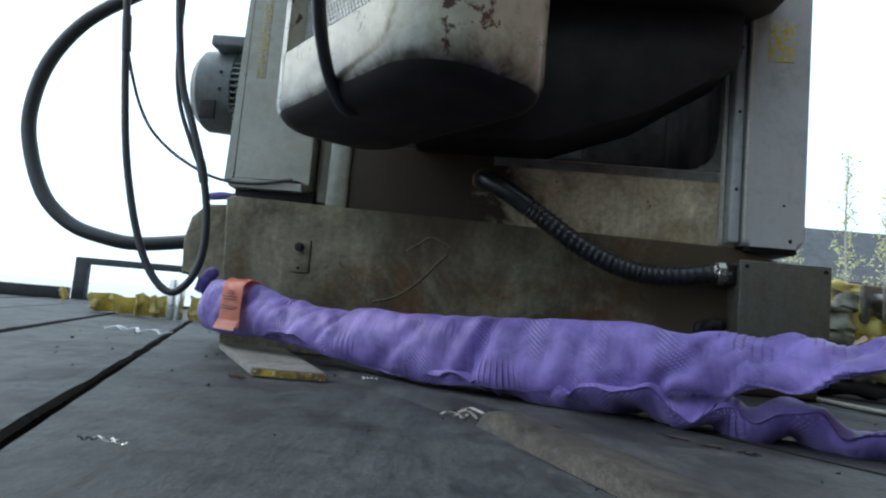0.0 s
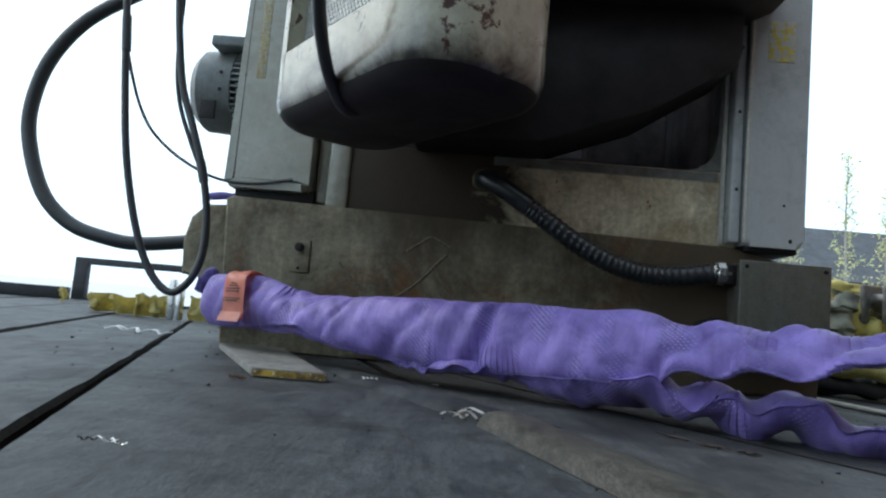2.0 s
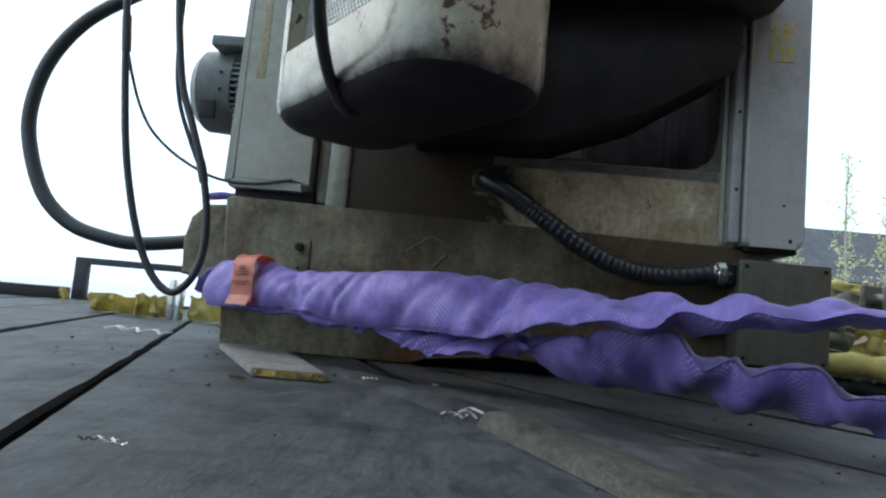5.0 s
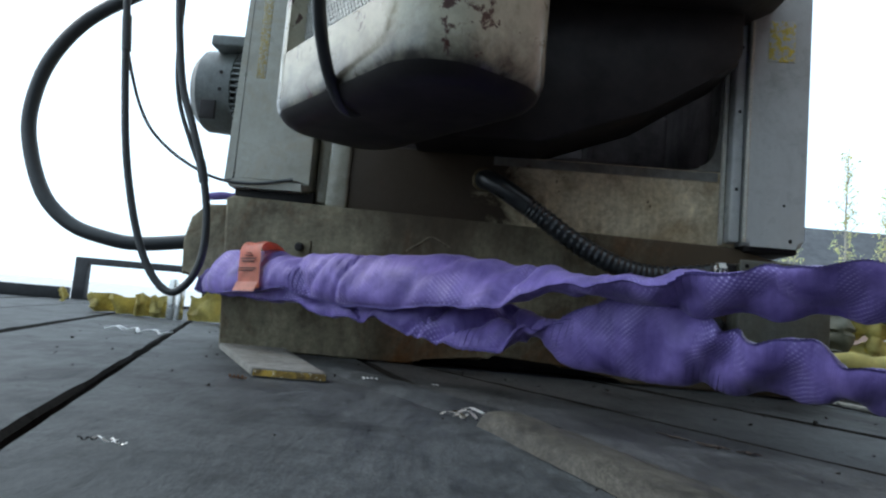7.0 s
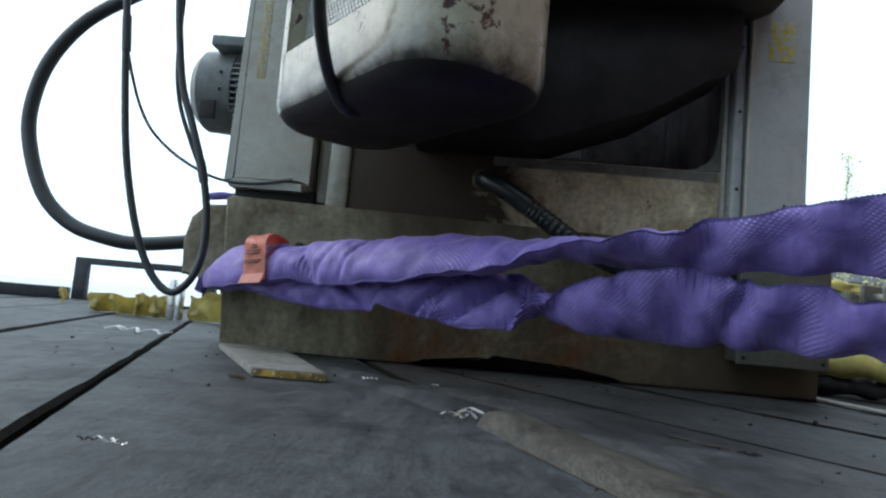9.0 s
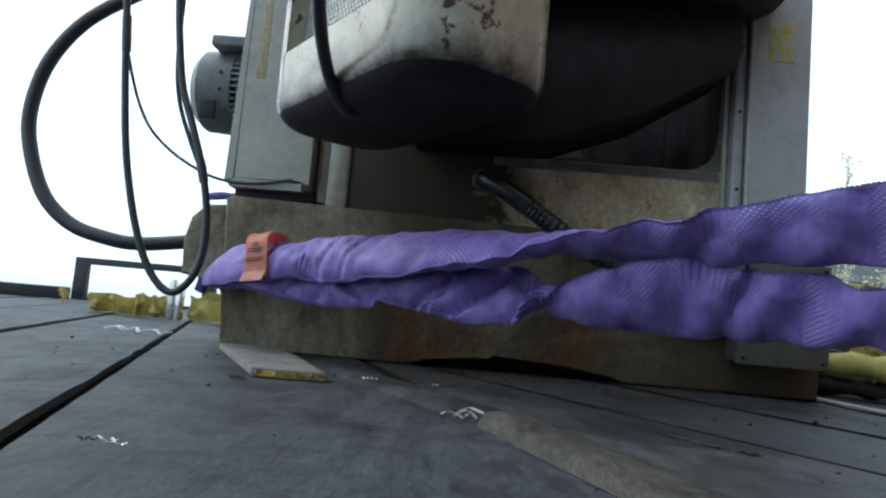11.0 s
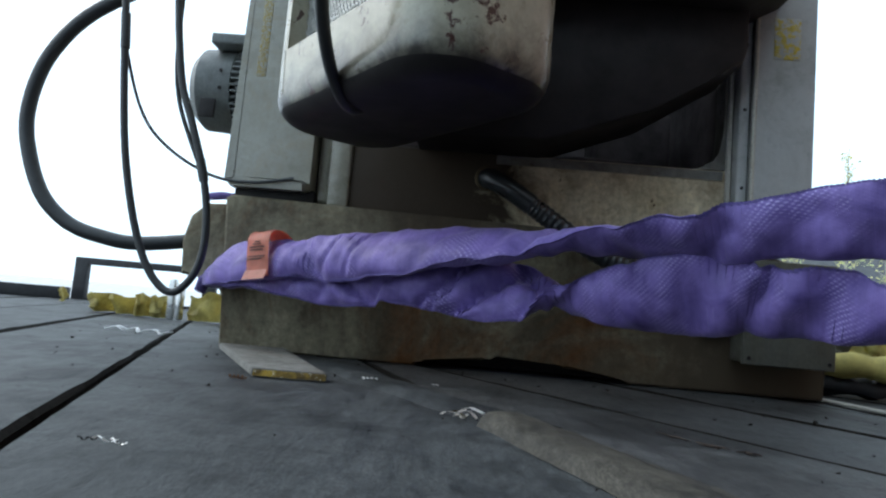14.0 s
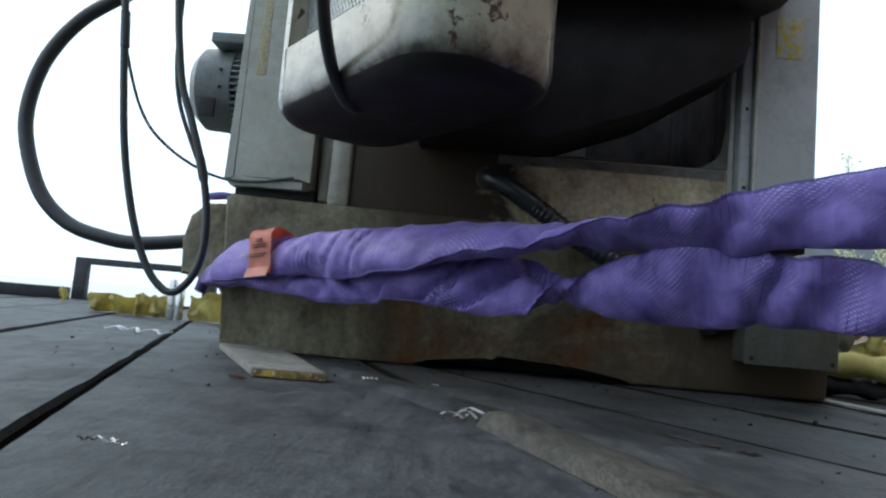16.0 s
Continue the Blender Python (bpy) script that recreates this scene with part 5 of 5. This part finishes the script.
def state(key, weights, s):
    """Place, and turn about the strand, at the distance s for a mixture of stages."""
    x, z, tall, seam = (sum(w * along(EASED[key, g][c], s) for g, w in weights.items()) for c in range(4))
    (xa, ya), (xb, yb) = PLAN[key]
    y = ya + (yb - ya) * (x - xa) / (xb - xa) + 70 * max(0, 0.032 - (s - FROM)) ** 2
    a, b = along(HALF[key], s), along(BULK[key], s)
    rise = seam * (0.4 * math.sqrt(min(0.98, max(0, ((tall / 2) ** 2 - b * b) / (a * a - b * b)))) + 0.6 * min(0.98, tall / 2 / a))
    return Vector((x, y, z)), math.pi / 2 - math.asin(max(-0.99, min(0.99, rise)))


def segment_pose(key, weights, s, fixed=None):
    p, turn = state(key, weights, s)
    turn = turn if fixed is None else fixed
    d = (state(key, weights, s + STEP)[0] - state(key, weights, s - STEP)[0]).normalized()
    near = Vector((d.y, -d.x, 0)).normalized()
    up = near.cross(d) * -1
    if up.z < 0:
        up = -up
    w = up * math.cos(turn) - near * math.sin(turn)
    m = Matrix((d, w.cross(d), w)).transposed().to_4x4()
    m.translation = p
    return m


RESTS = {"UPPER": {2: 0.2, 4: 0.25, 8.5: 0.3, 12: 0.25}, "LOWER": {2: 0.2, 4: 0.2, 7.5: 0.3, 12: 0.3}}
# pinched folds across the cloth: distance along the strand, slant, depth, width
FOLDS = {"UPPER": ((-0.275, 0.02, 0.005, 0.007), (-0.205, -0.02, 0.005, 0.009), (-0.172, 0.015, 0.003, 0.005), (-0.128, 0.012, 0.0035, 0.005), (-0.03, 0.03, 0.0045, 0.011), (0.055, 0.012, 0.008, 0.008), (0.13, -0.03, 0.002, 0.006),
                   (0.185, -0.035, 0.0025, 0.007), (0.243, 0.03, 0.006, 0.009), (0.299, 0.03, 0.006, 0.009), (0.352, 0.03, 0.006, 0.01), (0.42, 0.02, 0.005, 0.01)),
         "LOWER": ((-0.2, 0.02, 0.004, 0.008), (-0.12, -0.03, 0.005, 0.008), (-0.066, 0.03, 0.004, 0.009), (-0.012, 0.02, 0.008, 0.005), (0.0, 0.02, 0.006, 0.004), (0.036, 0.035, 0.01, 0.008), (0.075, -0.03, 0.009, 0.008), (0.098, 0.035, 0.008, 0.008),
                   (0.142, -0.02, 0.004, 0.006), (0.19, 0.03, 0.003, 0.009), (0.25, 0.05, 0.004, 0.011), (0.293, 0.03, 0.006, 0.009), (0.345, 0.04, 0.006, 0.009), (0.4, 0.04, 0.005, 0.01))}


def segment_mesh(key, i):
    """A short length of the flattened sleeve, bent as the strand hangs at rest: pinched across, with one toothed stitched seam."""
    bm = bmesh.new()
    rings, sides, reach = 11, 36, 1.35
    seed = 0 if key == "UPPER" else 40
    deep = 0.8 if key == "UPPER" else 1.35
    home = segment_pose(key, RESTS[key], FROM + STEP * i).inverted()
    rows = []
    uv = bm.loops.layers.uv.new("weave")
    flat = {}
    for r in range(rings + 1):
        u = -1 + 2 * r / rings
        s = FROM + STEP * (i + u * reach)
        a, b = along(HALF[key], s), along(BULK[key], s)
        here = home @ segment_pose(key, RESTS[key], s)
        inset = 1 - 0.05 * max(0, abs(u) - 0.45) ** 1.5
        row = []
        for q in range(sides):
            ang = 2 * math.pi * q / sides
            ang -= 0.3 * math.sin(2 * ang)
            c, e = math.cos(ang), math.sin(ang)
            side = 5 if e > 0 else 0
            pinch = sum(depth * math.exp(-(((s - at - slant * c + 0.004 * noise.noise((c * 2, at * 50, side))) / wide) ** 2)) for at, slant, depth, wide in FOLDS[key])
            swell = 0.0035 * noise.noise((s * 22 + c * 0.8, c * 0.9 + side, seed + 3)) + 0.0016 * noise.noise((s * 75 + c * 1.2, c * 1.1 + side, seed + 3)) + 0.0005 * noise.noise((s * 300, c * 1.5 + side, seed + 9))
            hem = q == sides // 2
            # the seam is pressed flat, the other edge is a soft fold
            sharp = 1.25 if c < 0 else 0.85
            y = max(0.0016 * abs(e) ** 0.5, b * 1.12 * abs(e) ** sharp + (swell - pinch) * abs(e) ** 0.7)
            z = a * c * inset * (1 - 1.6 * pinch * (1 if c < 0 else 0.55)) + 0.0012 * noise.noise((s * 60, seed, c > 0)) * abs(c)
            if hem:
                z -= 0.0012 + 0.0013 * (r % 2)
            # pleats carry both faces in and out together
            pleat = 0.006 * noise.noise((s * 26 + 0.7 * c, seed, 4.4)) + 0.0035 * noise.noise((s * 60 - 0.8 * c, seed, 8.8)) + (0.5 if key == "UPPER" else 0.75) * pinch
            pleat += 0.0045 * min(1, max(0, (s - 0.17) / 0.06)) * math.sin(2 * math.pi * (s - 0.229 + 0.012 * c) / 0.056) * (1 if key == "UPPER" else 0.7)
            row.append(bm.verts.new(here @ Vector((0, math.copysign(y, e) * inset + pleat * deep, z))))
            flat[row[-1]] = (s, z + (0.3 if e > 0 else 0))
        rows.append(row)
    for a, b in zip(rows, rows[1:]):
        for q in range(sides):
            f = bm.faces.new((a[q], a[(q + 1) % sides], b[(q + 1) % sides], b[q]))
            f.material_index = 1 if q in (sides // 2 - 1, sides // 2) else 0
            for lp in f.loops:
                lp[uv].uv = flat[lp.vert]
    bm.faces.new(rows[0][::-1]), bm.faces.new(rows[-1])
    return bm


sling = thing("round_sling", "violet polyester round sling with an orange-red tag, pulled tight", "sling")
MOVES = []
for key in TABLES:
    for i in range(COUNT):
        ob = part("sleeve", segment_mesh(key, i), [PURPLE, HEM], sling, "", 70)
        MOVES.append((ob, key, FROM + STEP * i, None))


def tag_mesh():
    """A stiff label looped round the strand, wider than it, open at both ends."""
    bm = bmesh.new()
    a = 0.031
    side = [(-0.0305, -a), (-0.031, -a * 0.5), (-0.031, 0), (-0.03, a * 0.5)]
    side += [(-0.003 - 0.027 * math.cos(radians(q)), a * 0.62 + 0.0235 * math.sin(radians(q))) for q in range(0, 181, 12)]
    side += [(0.023, a * 0.2), (0.018, -a * 0.4), (0.012, -a * 0.9)]
    last = None
    for k, (y, z) in enumerate(side):
        row = [bm.verts.new((-0.023 + 0.046 * j / 6 - 0.2 * z, y + 0.0012 * math.sin(j * 1.1 + k * 0.4), z + 0.0012 * math.sin(j * 1.2 + k * 0.3))) for j in range(7)]
        if last:
            for j in range(6):
                bm.faces.new((last[j], last[j + 1], row[j + 1], row[j]))
        last = row
    bmesh.ops.solidify(bm, geom=bm.faces[:], thickness=0.0012)
    return bm


# the sling's far end, caught behind the gear case
for name, pts, r in (("sleeve", ((-0.43, 1.2, 0.262), (-0.4, 1.19, 0.264), (-0.37, 1.19, 0.262), (-0.35, 1.22, 0.262)), 0.008), ("sleeve", ((-0.392, 1.098, 0.09), (-0.383, 1.096, 0.112), (-0.374, 1.11, 0.124)), 0.012)):
    bm = bmesh.new()
    tube(bm, pts, lambda k: r * (0.8 + 0.3 * noise.noise((k * 5, r * 900, 0))), 14, 10)
    part(name, bm, HEM, sling, "shaded violet end of the sling", 60)
tag = part("tag", tag_mesh(), TAG, sling, "orange-red vinyl label looped round the sling")
TAG_S = -0.286
MOVES.append((tag, "UPPER", TAG_S, 0.1))
for zz, x0, x1 in ((0.02, -0.006, 0.004), (0.0165, -0.009, 0.006), (0.012, -0.016, 0.014), (0.008, -0.014, 0.012), (-0.002, -0.018, 0.017), (-0.0055, -0.018, 0.012)):
    bm = bmesh.new()
    box(bm, x0, x1, -0.0336, -0.0318, zz - 0.0006, zz + 0.0006)
    part("print_line", bm, INK, tag, "smudged dark print")
bm = bmesh.new()
vs = [bm.verts.new(q) for q in ((-0.0185, -0.0325, -0.022), (0.0275, -0.0325, -0.0215), (0.0285, -0.038, -0.036), (-0.0195, -0.037, -0.0365))]
bm.faces.new(vs)
bmesh.ops.solidify(bm, geom=bm.faces[:], thickness=0.0012)
part("tag_flap", bm, TAGPALE, tag, "faded lower flap of the label")

# rows of the machine's own small shift as the load comes on: seconds, share of the shift
SHIFT = [(0, 0), (12.0, 0), (12.4, 0.42), (13.4, 0.46), (13.9, 0.68), (14.5, 0.74), (14.9, 0.98), (16, 1.0)]
SHIFT_MOVE, SHIFT_TURN = Vector((0.0055, -0.0167, 0.0)), (-0.119, -0.052, 0.143)


def motions():
    for ob, key, s, fixed in MOVES:
        walk(ob, [(t, segment_pose(key, w, s, fixed)) for t, w in LIFT])
    rows = []
    for t, f in SHIFT:
        turn = pose(0, 0, 0, *(a * f for a in SHIFT_TURN))
        rows.append((t, Matrix.Translation(SHIFT_MOVE * f + M2W.translation) @ turn @ Matrix.Translation(-M2W.translation) @ M2W))
    walk(machine, rows)


motions()
